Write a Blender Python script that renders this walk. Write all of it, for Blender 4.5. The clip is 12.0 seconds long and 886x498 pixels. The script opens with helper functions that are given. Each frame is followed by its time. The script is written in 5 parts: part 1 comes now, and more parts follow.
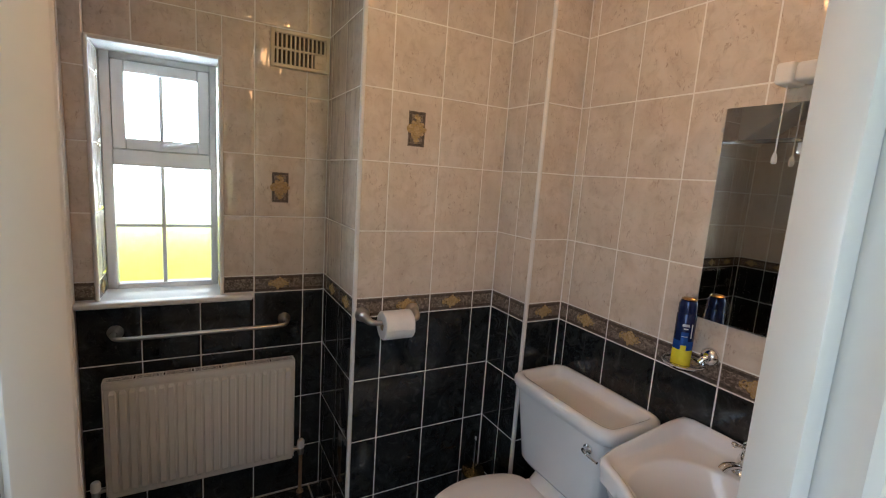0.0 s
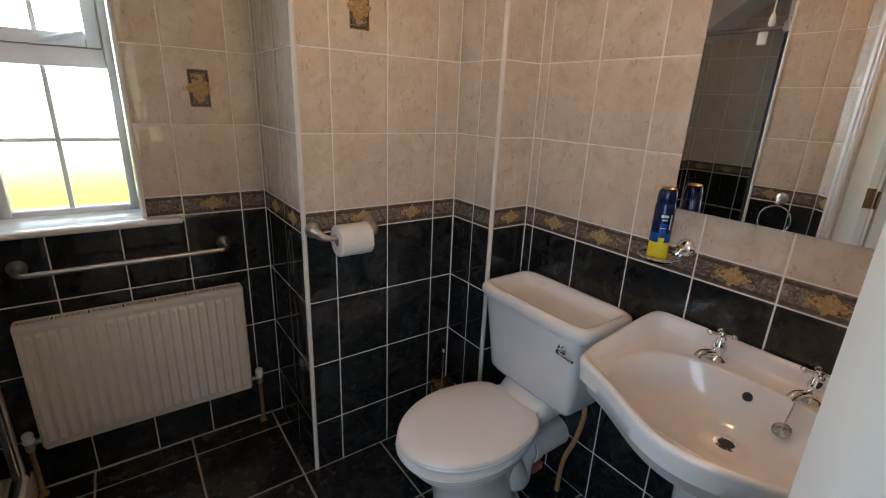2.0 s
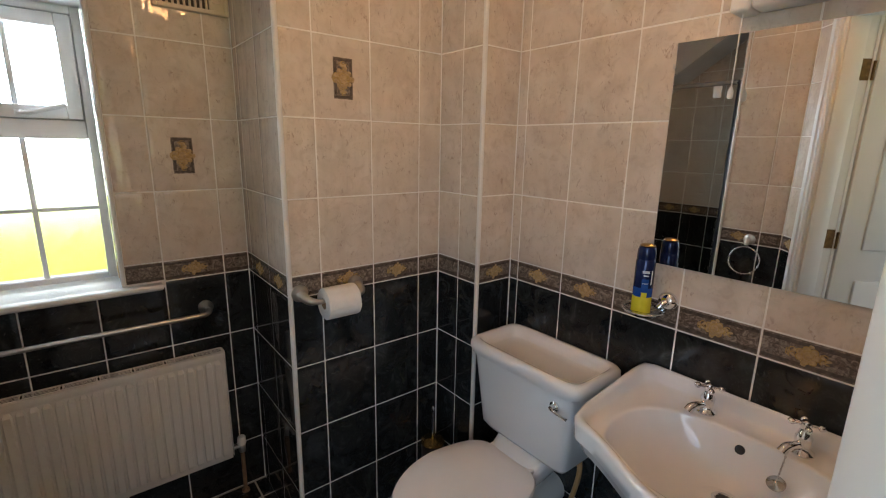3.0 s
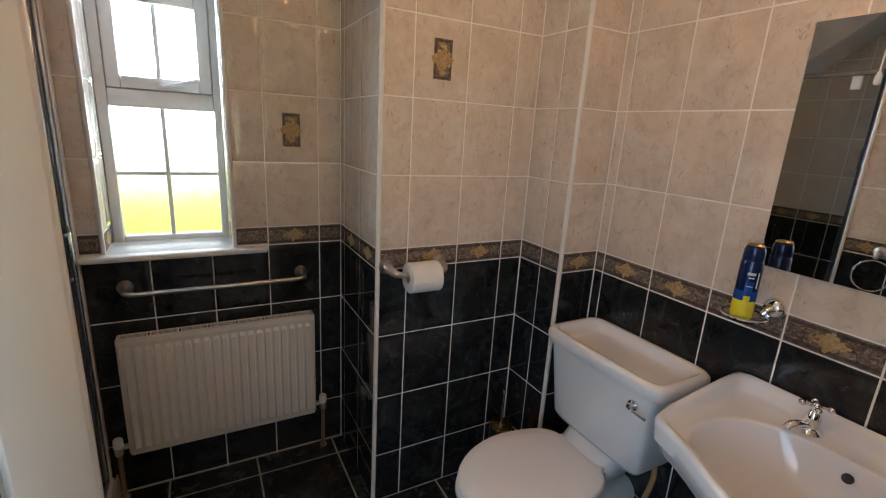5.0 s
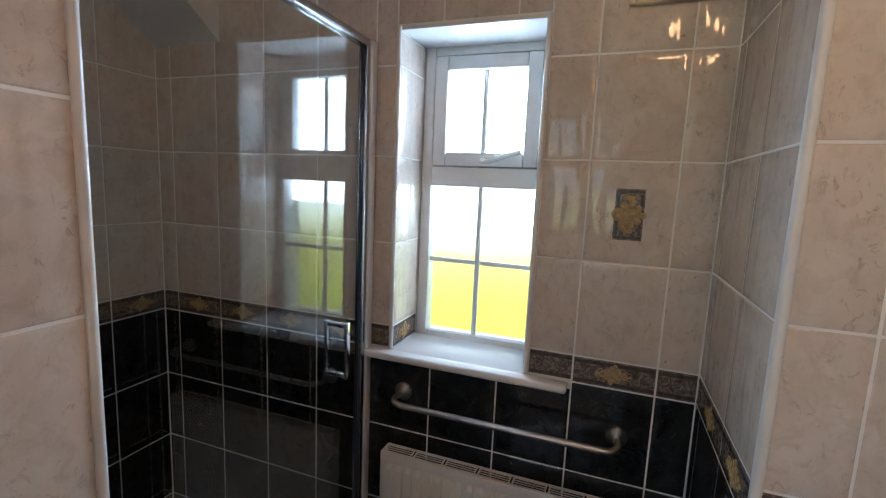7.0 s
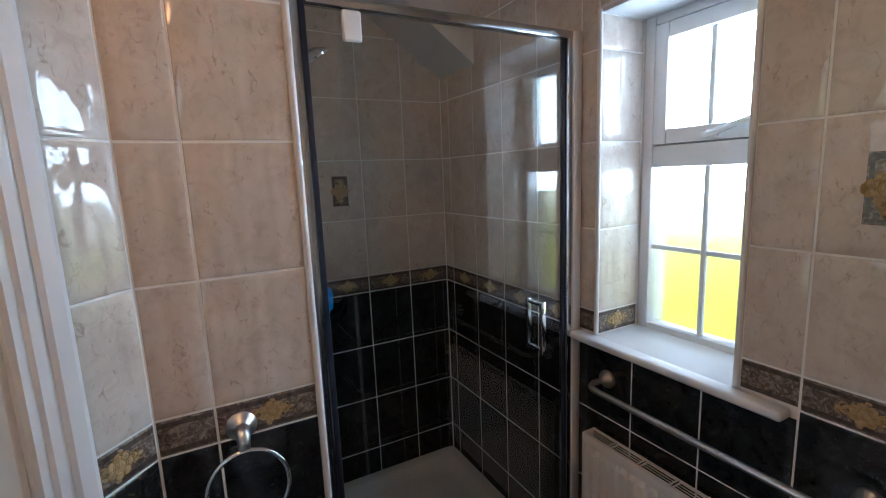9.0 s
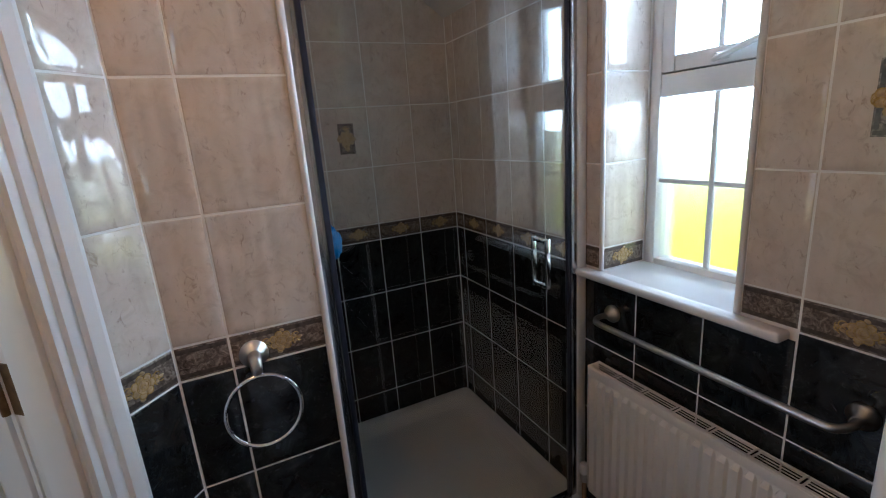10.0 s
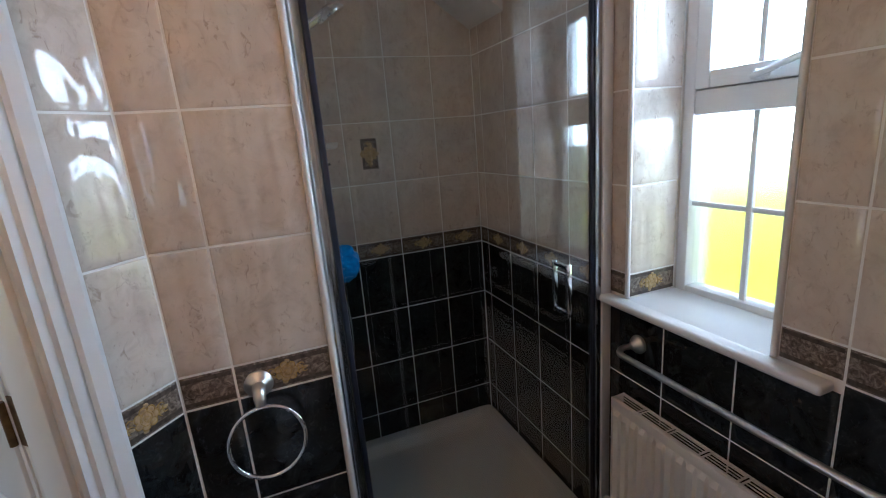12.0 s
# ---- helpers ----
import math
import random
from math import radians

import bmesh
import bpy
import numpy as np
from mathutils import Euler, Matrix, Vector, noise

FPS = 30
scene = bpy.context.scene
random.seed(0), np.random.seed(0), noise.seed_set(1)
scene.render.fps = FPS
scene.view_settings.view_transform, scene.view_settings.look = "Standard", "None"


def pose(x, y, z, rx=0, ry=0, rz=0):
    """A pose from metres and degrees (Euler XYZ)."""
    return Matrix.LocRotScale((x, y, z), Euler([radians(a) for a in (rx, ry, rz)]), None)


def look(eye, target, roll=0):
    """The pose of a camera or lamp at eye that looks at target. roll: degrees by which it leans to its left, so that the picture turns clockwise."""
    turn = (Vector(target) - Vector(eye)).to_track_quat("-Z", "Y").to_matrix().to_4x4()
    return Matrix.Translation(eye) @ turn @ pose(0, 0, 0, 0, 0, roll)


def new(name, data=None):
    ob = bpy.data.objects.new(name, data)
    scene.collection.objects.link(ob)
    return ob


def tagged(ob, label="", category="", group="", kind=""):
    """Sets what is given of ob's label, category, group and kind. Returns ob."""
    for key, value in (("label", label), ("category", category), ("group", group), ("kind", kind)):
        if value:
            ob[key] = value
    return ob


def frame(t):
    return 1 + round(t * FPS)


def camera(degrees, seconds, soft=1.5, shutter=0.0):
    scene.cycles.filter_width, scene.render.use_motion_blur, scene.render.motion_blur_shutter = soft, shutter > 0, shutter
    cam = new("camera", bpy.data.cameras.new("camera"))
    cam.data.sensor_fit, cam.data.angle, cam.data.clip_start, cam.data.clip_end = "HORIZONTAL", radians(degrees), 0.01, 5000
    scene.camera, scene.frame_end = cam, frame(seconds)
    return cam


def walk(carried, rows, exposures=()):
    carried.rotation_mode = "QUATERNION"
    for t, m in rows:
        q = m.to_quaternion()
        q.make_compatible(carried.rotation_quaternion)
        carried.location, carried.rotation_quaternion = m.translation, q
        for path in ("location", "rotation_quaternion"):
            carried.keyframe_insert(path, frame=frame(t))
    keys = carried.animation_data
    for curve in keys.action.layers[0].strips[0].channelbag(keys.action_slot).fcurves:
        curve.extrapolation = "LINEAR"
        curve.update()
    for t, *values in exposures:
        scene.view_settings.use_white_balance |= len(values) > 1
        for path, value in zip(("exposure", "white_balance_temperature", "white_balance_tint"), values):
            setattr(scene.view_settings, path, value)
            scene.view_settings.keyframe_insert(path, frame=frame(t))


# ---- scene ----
WINDOW_WATTS, HALL_WATTS, LAMP_GLOW = 7.0, 8.8, 20.0
cam = camera(88.8, 12.0, soft=1.1)
PATH = [
    (0, (0.023, 0.016, 1.477), (0.979, 1.746, 1.171), 3.9),
    (0.5, (0.059, 0.114, 1.421), (1.178, 1.702, 0.945), 3.6),
    (1, (0.067, 0.116, 1.369), (1.136, 1.658, 0.678), 3.3),
    (1.5, (0.045, 0.127, 1.344), (1.091, 1.675, 0.628), 2.8),
    (2, (0.061, 0.145, 1.382), (1.179, 1.686, 0.767), 2.4),
    (2.5, (0.052, 0.164, 1.429), (1.246, 1.69, 0.933), 1.2),
    (2.7, (0.043, 0.165, 1.447), (1.258, 1.689, 1.002), 1.1),
    (4.3, (0.028, 0.157, 1.444), (1.258, 1.658, 0.961), 1.1),
    (4.5, (0.019, 0.15, 1.426), (1.225, 1.634, 0.84), 1.5),
    (5, (0.007, 0.162, 1.425), (0.938, 1.859, 0.921), 3.3),
    (5.5, (0.018, 0.292, 1.433), (0.58, 2.177, 1.072), 1.3),
    (6, (0.108, 0.475, 1.454), (0.425, 2.426, 1.149), 0.4),
    (6.5, (0.191, 0.645, 1.427), (0.076, 2.627, 1.187), 3.3),
    (7, (0.288, 0.821, 1.444), (-0.391, 2.682, 1.171), 2.5),
    (7.5, (0.444, 0.914, 1.447), (-0.838, 2.421, 1.154), 0.7),
    (7.7, (0.504, 0.924, 1.468), (-0.969, 2.243, 1.171), 0.6),
    (9.3, (0.654, 0.993, 1.429), (-1.103, 1.875, 1.06), -2.4),
    (9.5, (0.665, 0.993, 1.411), (-1.086, 1.854, 0.975), -2.6),
    (10, (0.681, 1.014, 1.392), (-1.072, 1.841, 0.898), -4.3),
    (10.5, (0.68, 1.094, 1.394), (-1.092, 1.873, 0.889), -4.7),
    (11, (0.697, 1.161, 1.408), (-1.097, 1.894, 0.915), -5.3),
    (11.5, (0.688, 1.154, 1.413), (-1.121, 1.853, 0.922), -5.3),
    (12, (0.658, 1.091, 1.441), (-1.159, 1.775, 0.963), -4.6),
]
walk(cam, [(t, look(eye, target, roll)) for t, eye, target, roll in PATH], [(0, 0.60, 6000, 10), (1.0, 0.70, 5800, 10), (1.5, 0.70, 5800, 10), (2.5, 0.62, 6250, 10), (4.5, 0.62, 6050, 10), (5.5, 0.57, 6050, 11), (6.5, 0.52, 5750, 10), (7.0, 0.52, 5300, 10), (9.3, 0.56, 5250, 11), (12, 0.62, 5250, 11)])

# ---- light ----
world = bpy.data.worlds.new("world")
scene.world = world
world.use_nodes = True
wn = world.node_tree.nodes
sky = wn.new("ShaderNodeTexSky")
sky.sky_type, sky.sun_disc = "NISHITA", False
sky.sun_elevation, sky.sun_rotation = radians(38), radians(107.5)
sky.air_density, sky.dust_density = 1.0, 3.0
world.node_tree.links.new(sky.outputs[0], wn["Background"].inputs[0])
wn["Background"].inputs[1].default_value = 0.15

sun_data = bpy.data.lights.new("sun", "SUN")
sun_data.energy, sun_data.angle, sun_data.color = 5.0, radians(0.6), (1.0, 0.95, 0.86)
sun = new("sun", sun_data)
sun.matrix_world = look((18, -5.7, 14.5), (0, 0, 0))

# daylight in the opening of the frosted bathroom window
sky_data = bpy.data.lights.new("window_daylight", "AREA")
sky_data.shape, sky_data.size, sky_data.size_y = "RECTANGLE", 0.37, 0.50
sky_data.energy, sky_data.color = WINDOW_WATTS, (0.74, 0.88, 1.0)
sky_lamp = new("window_daylight", sky_data)
sky_lamp.matrix_world = look((-0.092, 2.240, 1.620), (-0.092, 1.0, 1.620))

# daylight in the opening of the landing's west window
hall_data = bpy.data.lights.new("landing_daylight", "AREA")
hall_data.shape, hall_data.size, hall_data.size_y = "RECTANGLE", 0.9, 1.0
hall_data.energy, hall_data.color = HALL_WATTS, (0.66, 0.83, 1.0)
hall_lamp = new("landing_daylight", hall_data)
hall_lamp.matrix_world = look((-1.27, -0.50, 1.48), (0.3, 0.45, 1.20))
# added fill from the south, warm like landing bounce, to brighten the radiator
fill_data = bpy.data.lights.new("landing_fill", "AREA")
fill_data.shape, fill_data.size, fill_data.size_y = "RECTANGLE", 1.05, 1.0
fill_data.energy, fill_data.color = HALL_WATTS * 0.4, (1.0, 0.92, 0.84)
fill_lamp = new("landing_fill", fill_data)
fill_lamp.matrix_world = look((-0.45, -1.65, 1.48), (-0.2, 1.0, 1.10))


# ---- materials ----
def material(name):
    m = bpy.data.materials.new(name)
    m.use_nodes = True
    return m, m.node_tree.nodes, m.node_tree.links, m.node_tree.nodes["Principled BSDF"]


def node(nodes, kind, **values):
    n = nodes.new(kind)
    for key, value in values.items():
        n.inputs[key.replace("_", " ")].default_value = value
    return n


def coords(nodes, links, scale=(1, 1, 1), vary=True):
    """Object coordinates, shifted for each object by its own random number."""
    tc = nodes.new("ShaderNodeTexCoord")
    mp = nodes.new("ShaderNodeMapping")
    mp.inputs["Scale"].default_value = scale
    links.new(tc.outputs["Object"], mp.inputs["Vector"])
    if vary:
        info = nodes.new("ShaderNodeObjectInfo")
        mul = nodes.new("ShaderNodeVectorMath")
        mul.operation = "SCALE"
        mul.inputs[0].default_value = (37.0, 19.0, 53.0)
        links.new(info.outputs["Random"], mul.inputs["Scale"])
        links.new(mul.outputs[0], mp.inputs["Location"])
    return mp.outputs[0]


def noise_tex(nodes, links, vec, scale, detail=4.0, rough=0.55, distort=0.0):
    n = node(nodes, "ShaderNodeTexNoise", Scale=scale, Detail=detail, Roughness=rough, Distortion=distort)
    links.new(vec, n.inputs["Vector"])
    return n.outputs["Fac"]


def ramp(nodes, links, fac, *stops):
    r = nodes.new("ShaderNodeValToRGB")
    r.color_ramp.elements[0].position, r.color_ramp.elements[0].color = stops[0][0], (*stops[0][1], 1)
    r.color_ramp.elements[1].position, r.color_ramp.elements[1].color = stops[-1][0], (*stops[-1][1], 1)
    for p, c in stops[1:-1]:
        e = r.color_ramp.elements.new(p)
        e.color = (*c, 1)
    links.new(fac, r.inputs[0])
    return r.outputs[0]


def mix(nodes, links, fac, a, b, how="MIX"):
    n = nodes.new("ShaderNodeMix")
    n.data_type, n.blend_type = "RGBA", how
    for value, socket in ((fac, n.inputs[0]), (a, n.inputs[6]), (b, n.inputs[7])):
        if isinstance(value, (int, float)):
            socket.default_value = value
        elif isinstance(value, tuple):
            socket.default_value = (*value, 1)
        else:
            links.new(value, socket)
    return n.outputs[2]


def bump(nodes, links, shader, *layers):
    """Layers of (height, strength, distance), the coarsest first."""
    last = None
    for height, strength, distance in layers:
        b = node(nodes, "ShaderNodeBump", Strength=strength, Distance=distance)
        links.new(height, b.inputs["Height"])
        if last is not None:
            links.new(last, b.inputs["Normal"])
        last = b.outputs[0]
    links.new(last, shader.inputs["Normal"])


def light_tile():
    m, n, l, s = material("cream_marbled_tile")
    v = coords(n, l)
    cloud = noise_tex(n, l, v, 9, 5, 0.6, 0.8)
    base = ramp(n, l, cloud, (0.3, (0.60, 0.51, 0.43)), (0.55, (0.68, 0.595, 0.515)), (0.75, (0.73, 0.655, 0.585)))
    smudge = ramp(n, l, noise_tex(n, l, v, 26, 5, 0.66, 0.9), (0.50, (0, 0, 0)), (0.74, (0.55, 0.55, 0.55)))
    dapple = mix(n, l, smudge, base, (0.46, 0.365, 0.285))
    fleck = noise_tex(n, l, coords(n, l, (1.0, 1.0, 0.6)), 62, 4, 0.66, 1.2)
    area = noise_tex(n, l, v, 15, 2, 0.5)
    spots = ramp(n, l, fleck, (0.57, (0, 0, 0)), (0.68, (1, 1, 1)))
    where = ramp(n, l, area, (0.40, (0.12, 0.12, 0.12)), (0.60, (1, 1, 1)))
    both = mix(n, l, 1.0, spots, where, "MULTIPLY")
    soft = mix(n, l, 0.72, (0, 0, 0), both)
    l.new(mix(n, l, soft, dapple, (0.36, 0.265, 0.20)), s.inputs["Base Color"])
    s.inputs["Roughness"].default_value = 0.022
    s.inputs["Specular IOR Level"].default_value = 0.45
    wave = noise_tex(n, l, coords(n, l, (2.8, 1.0, 0.6)), 9, 1, 0.35, 0.3)
    fine = noise_tex(n, l, v, 120, 2)
    bow = noise_tex(n, l, coords(n, l, (1.15, 1.0, 0.5)), 9, 0, 0.3)
    bump(n, l, s, (bow, 0.8, 0.0070), (wave, 0.8, 0.0050), (fine, 0.03, 0.0006))
    return m


def black_tile(name="black_marbled_tile", rough=0.06, wavy=0.3):
    m, n, l, s = material(name)
    v = coords(n, l)
    cloud = noise_tex(n, l, v, 14, 6, 0.68, 1.2)
    vein = noise_tex(n, l, v, 78, 5, 0.75, 1.2)
    base = ramp(n, l, cloud, (0.32, (0.009, 0.010, 0.011)), (0.56, (0.019, 0.0215, 0.022)), (0.78, (0.055, 0.061, 0.062)))
    spots = ramp(n, l, vein, (0.58, (0, 0, 0)), (0.74, (0.7, 0.7, 0.7)))
    l.new(mix(n, l, spots, base, (0.085, 0.093, 0.09)), s.inputs["Base Color"])
    worn = noise_tex(n, l, v, 20, 3)
    rr = ramp(n, l, worn, (0.3, (rough * 0.7,) * 3), (0.8, (rough * 1.8,) * 3))
    l.new(rr, s.inputs["Roughness"])
    wave = noise_tex(n, l, coords(n, l, (1.6, 1.0, 0.8)), 8, 1, 0.4, 0.3)
    bump(n, l, s, (wave, wavy, 0.006), (worn, 0.03, 0.001))
    return m


def border_ground():
    m, n, l, s = material("grey_border_tile")
    v = coords(n, l)
    grit = noise_tex(n, l, v, 70, 5, 0.7, 1.5)
    base = ramp(n, l, grit, (0.30, (0.045, 0.034, 0.027)), (0.48, (0.15, 0.118, 0.094)), (0.66, (0.37, 0.31, 0.255)))
    l.new(base, s.inputs["Base Color"])
    s.inputs["Roughness"].default_value = 0.18
    bump(n, l, s, (grit, 0.35, 0.0015))
    return m


def varied(name, low, high, rough, scale=12.0, metal=0.0, relief=0.1, fine=160.0, depth=0.001, spec=0.5):
    """A plain surface with soft blotches and a fine grain."""
    m, n, l, s = material(name)
    v = coords(n, l)
    blot = noise_tex(n, l, v, scale, 4)
    grain = noise_tex(n, l, v, fine, 3, 0.6)
    col = ramp(n, l, blot, (0.3, low), (0.7, high))
    l.new(mix(n, l, 0.12, col, ramp(n, l, grain, (0.3, low), (0.7, high))), s.inputs["Base Color"])
    l.new(ramp(n, l, noise_tex(n, l, v, scale * 2.3, 3), (0.3, (rough * 0.94,) * 3), (0.7, (min(1, rough * 1.08),) * 3)), s.inputs["Roughness"])
    s.inputs["Metallic"].default_value = metal
    s.inputs["Specular IOR Level"].default_value = spec
    bump(n, l, s, (grain, relief, depth))
    return m


def glass(name, colour, rough, ior=1.5, relief=0.0):
    m, n, l, s = material(name)
    s.inputs["Base Color"].default_value = (*colour, 1)
    s.inputs["Roughness"].default_value = rough
    s.inputs["IOR"].default_value = ior
    s.inputs["Transmission Weight"].default_value = 1.0
    if relief:
        v = coords(n, l, vary=False)
        bump(n, l, s, (noise_tex(n, l, v, 140, 2), relief, 0.002))
    return m


TILE_LIGHT = light_tile()
TILE_BLACK = black_tile()
TILE_FLOOR = black_tile("black_floor_tile", 0.2, 0.12)
BORDER = border_ground()
DARK_BAND = varied("dark_print", (0.050, 0.039, 0.032), (0.13, 0.105, 0.088), 0.2, 80)
GOLD = varied("gold_print", (0.34, 0.21, 0.06), (0.68, 0.48, 0.18), 0.26, 150, 0.2, 0.5, 260, 0.002)
GOLD_GROUND = varied("brown_gold_print", (0.25, 0.165, 0.075), (0.56, 0.41, 0.22), 0.3, 110, 0.05, 0.5, 240, 0.002)


def wall_grout():
    """White joints among the black tiles, cream joints among the cream ones."""
    m, n, l, s = material("wall_grout")
    v = coords(n, l, vary=False)
    blot = noise_tex(n, l, v, 7, 4)
    white = ramp(n, l, blot, (0.3, (0.76, 0.74, 0.71)), (0.7, (0.87, 0.85, 0.82)))
    cream = ramp(n, l, blot, (0.3, (0.83, 0.80, 0.76)), (0.7, (0.90, 0.87, 0.83)))
    split = n.new("ShaderNodeSeparateXYZ")
    l.new(v, split.inputs[0])
    above = n.new("ShaderNodeMath")
    above.operation = "GREATER_THAN"
    above.inputs[1].default_value = 1.04
    l.new(split.outputs["Z"], above.inputs[0])
    l.new(mix(n, l, above.outputs[0], white, cream), s.inputs["Base Color"])
    s.inputs["Roughness"].default_value = 0.75
    bump(n, l, s, (noise_tex(n, l, v, 160, 3), 0.25, 0.001))
    return m


GROUT = wall_grout()
GROUT_FLOOR = varied("beige_grout", (0.30, 0.27, 0.23), (0.46, 0.42, 0.36), 0.8, 7, relief=0.25)
TRIM = varied("white_plastic_trim", (0.74, 0.72, 0.70), (0.82, 0.80, 0.78), 0.3, 10, relief=0.03)
PAINT = varied("white_gloss_paint", (0.755, 0.745, 0.735), (0.785, 0.775, 0.765), 0.3, 5, relief=0.06, fine=90)
PLASTER = varied("cream_wall_paint", (0.62, 0.57, 0.50), (0.70, 0.65, 0.58), 0.7, 5, relief=0.12)
CEILING = varied("white_ceiling_paint", (0.70, 0.68, 0.65), (0.78, 0.76, 0.73), 0.8, 5, relief=0.15)
UPVC = varied("white_upvc", (0.74, 0.75, 0.76), (0.80, 0.81, 0.82), 0.25, 8, relief=0.02)
MUNTIN = varied("white_glazing_bar", (0.70, 0.72, 0.74), (0.78, 0.80, 0.82), 0.35, 8, relief=0.02)
CERAMIC = varied("white_vitreous_china", (0.765, 0.77, 0.795), (0.80, 0.805, 0.825), 0.05, 4, relief=0.01, fine=20)
SEAT = varied("white_seat_plastic", (0.78, 0.76, 0.76), (0.82, 0.80, 0.80), 0.16, 4, relief=0.015, fine=60)
ENAMEL = varied("cream_radiator_enamel", (0.74, 0.70, 0.65), (0.80, 0.76, 0.71), 0.32, 6, relief=0.05)
CREAM = varied("cream_plastic", (0.70, 0.58, 0.40), (0.78, 0.66, 0.48), 0.4, 12, relief=0.03)
# DARK paints the shade inside the vent and radiator, and the radiator's dust
DARK = varied("dusty_recess_shade", (0.05, 0.035, 0.02), (0.10, 0.07, 0.04), 0.8, 20)
CHROME = varied("polished_chrome", (0.72, 0.73, 0.75), (0.82, 0.83, 0.85), 0.07, 20, 1.0, 0.01)
SATIN = varied("satin_nickel", (0.50, 0.48, 0.46), (0.60, 0.58, 0.55), 0.36, 30, 1.0, 0.05)
ALU = varied("tarnished_aluminium", (0.42, 0.44, 0.47), (0.55, 0.57, 0.60), 0.18, 25, 1.0, 0.04)
SEAL = varied("dark_blue_seal", (0.015, 0.018, 0.03), (0.03, 0.035, 0.06), 0.3, 30)
COPPER = varied("painted_copper_pipe", (0.20, 0.13, 0.08), (0.34, 0.22, 0.13), 0.45, 40, 0.3, 0.1)
HOSE_TAN = varied("tan_plastic_pipe", (0.42, 0.24, 0.10), (0.52, 0.32, 0.15), 0.4, 20)
BRASS = varied("brass", (0.45, 0.30, 0.12), (0.58, 0.40, 0.18), 0.25, 30, 1.0, 0.05)
HINGE = varied("aged_brass_hinge", (0.10, 0.055, 0.02), (0.22, 0.13, 0.05), 0.4, 60, 0.7, 0.2)
BLACK_PLASTIC = varied("black_plastic", (0.012, 0.012, 0.013), (0.025, 0.025, 0.027), 0.3, 20)
PAPER = varied("toilet_tissue", (0.76, 0.73, 0.71), (0.83, 0.80, 0.78), 0.95, 30, relief=0.5, fine=220, depth=0.002)
CARD = varied("brown_card", (0.28, 0.20, 0.13), (0.36, 0.27, 0.18), 0.9, 30)
TRAY = varied("white_acrylic_tray", (0.74, 0.72, 0.69), (0.80, 0.78, 0.75), 0.3, 6, relief=0.05)
TRAY_EDGE = varied("cream_tray_edge", (0.52, 0.46, 0.38), (0.62, 0.55, 0.46), 0.45, 9, relief=0.08)
NAVY = varied("navy_can_print", (0.006, 0.012, 0.055), (0.012, 0.028, 0.11), 0.22, 30, 0.3)
BLUE = varied("blue_can_print", (0.015, 0.07, 0.34), (0.03, 0.12, 0.45), 0.22, 30, 0.3)
YELLOW = varied("yellow_can_print", (0.70, 0.62, 0.02), (0.80, 0.72, 0.06), 0.25, 30)
PALE = varied("pale_can_print", (0.55, 0.62, 0.68), (0.68, 0.74, 0.78), 0.3, 30)
SPONGE = varied("blue_net_sponge", (0.0, 0.13, 0.42), (0.01, 0.30, 0.72), 0.8, 60, relief=0.9, fine=130, depth=0.006)
PINK = varied("pink_cloth", (0.50, 0.12, 0.12), (0.66, 0.22, 0.21), 0.9, 30, relief=0.6, fine=200, depth=0.002)
CARPET = varied("beige_carpet", (0.26, 0.20, 0.15), (0.38, 0.30, 0.23), 0.95, 8, relief=0.9, fine=400, depth=0.004)
GRASS = varied("sunlit_grass", (0.44, 0.50, 0.008), (0.54, 0.60, 0.012), 0.9, 0.3, relief=0.5, fine=30, depth=0.05)
FROSTED = glass("frosted_window_glass", (0.97, 0.99, 0.97), 0.20, 1.45, 0.2)
SHOWER_GLASS = glass("clear_shower_glass", (0.935, 0.98, 0.962), 0.0, 1.52)
DISH_GLASS = glass("clear_dish_glass", (0.95, 0.96, 0.95), 0.03, 1.48)

MIRROR, mn, ml, ms = material("mirror_silver")
ms.inputs["Metallic"].default_value = 1.0
ms.inputs["Base Color"].default_value = (0.86, 0.88, 0.87, 1)
ms.inputs["Roughness"].default_value = 0.012

LAMP_GLASS, gn, gl, gs = material("glowing_opal_glass")
gs.inputs["Base Color"].default_value = (0.9, 0.85, 0.75, 1)
gs.inputs["Emission Color"].default_value = (1.0, 0.50, 0.19, 1)
gs.inputs["Emission Strength"].default_value = LAMP_GLOW

# emission gives the backdrop the brightness of the sky and distance
BACKDROP_GLOW, hn, hl, hs = material("glowing_pale_backdrop")
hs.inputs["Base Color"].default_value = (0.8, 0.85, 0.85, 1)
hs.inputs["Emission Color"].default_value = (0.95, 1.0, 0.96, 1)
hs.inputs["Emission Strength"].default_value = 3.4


# ---- mesh helpers ----
def link(name, bm, mat, smooth=None):
    if smooth is not None:
        for f in bm.faces:
            f.smooth = True
        for e in bm.edges:
            if len(e.link_faces) == 2 and e.calc_face_angle(0) > radians(smooth):
                e.smooth = False
    me = bpy.data.meshes.new(name)
    bm.normal_update()
    bm.to_mesh(me)
    bm.free()
    me.materials.append(mat)
    return new(name, me)


def part(name, bm, mat, parent, label="", smooth=40):
    ob = link(name, bm, mat, smooth)
    ob.parent = parent
    return tagged(ob, label) if label else ob


def holder(name, at=(0, 0, 0), label="", category="", group="", kind=""):
    ob = new(name)
    ob.location = at
    ob.empty_display_size = 0.05
    bpy.context.view_layer.update()
    return tagged(ob, label, category, group, kind)


def settle(root):
    """Keep the parts of a thing in place although its Empty stands at its base."""
    inv = Matrix.Translation(root.location).inverted()
    for c in root.children:
        c.matrix_parent_inverse = inv
    return root


def fresh():
    return bmesh.new()


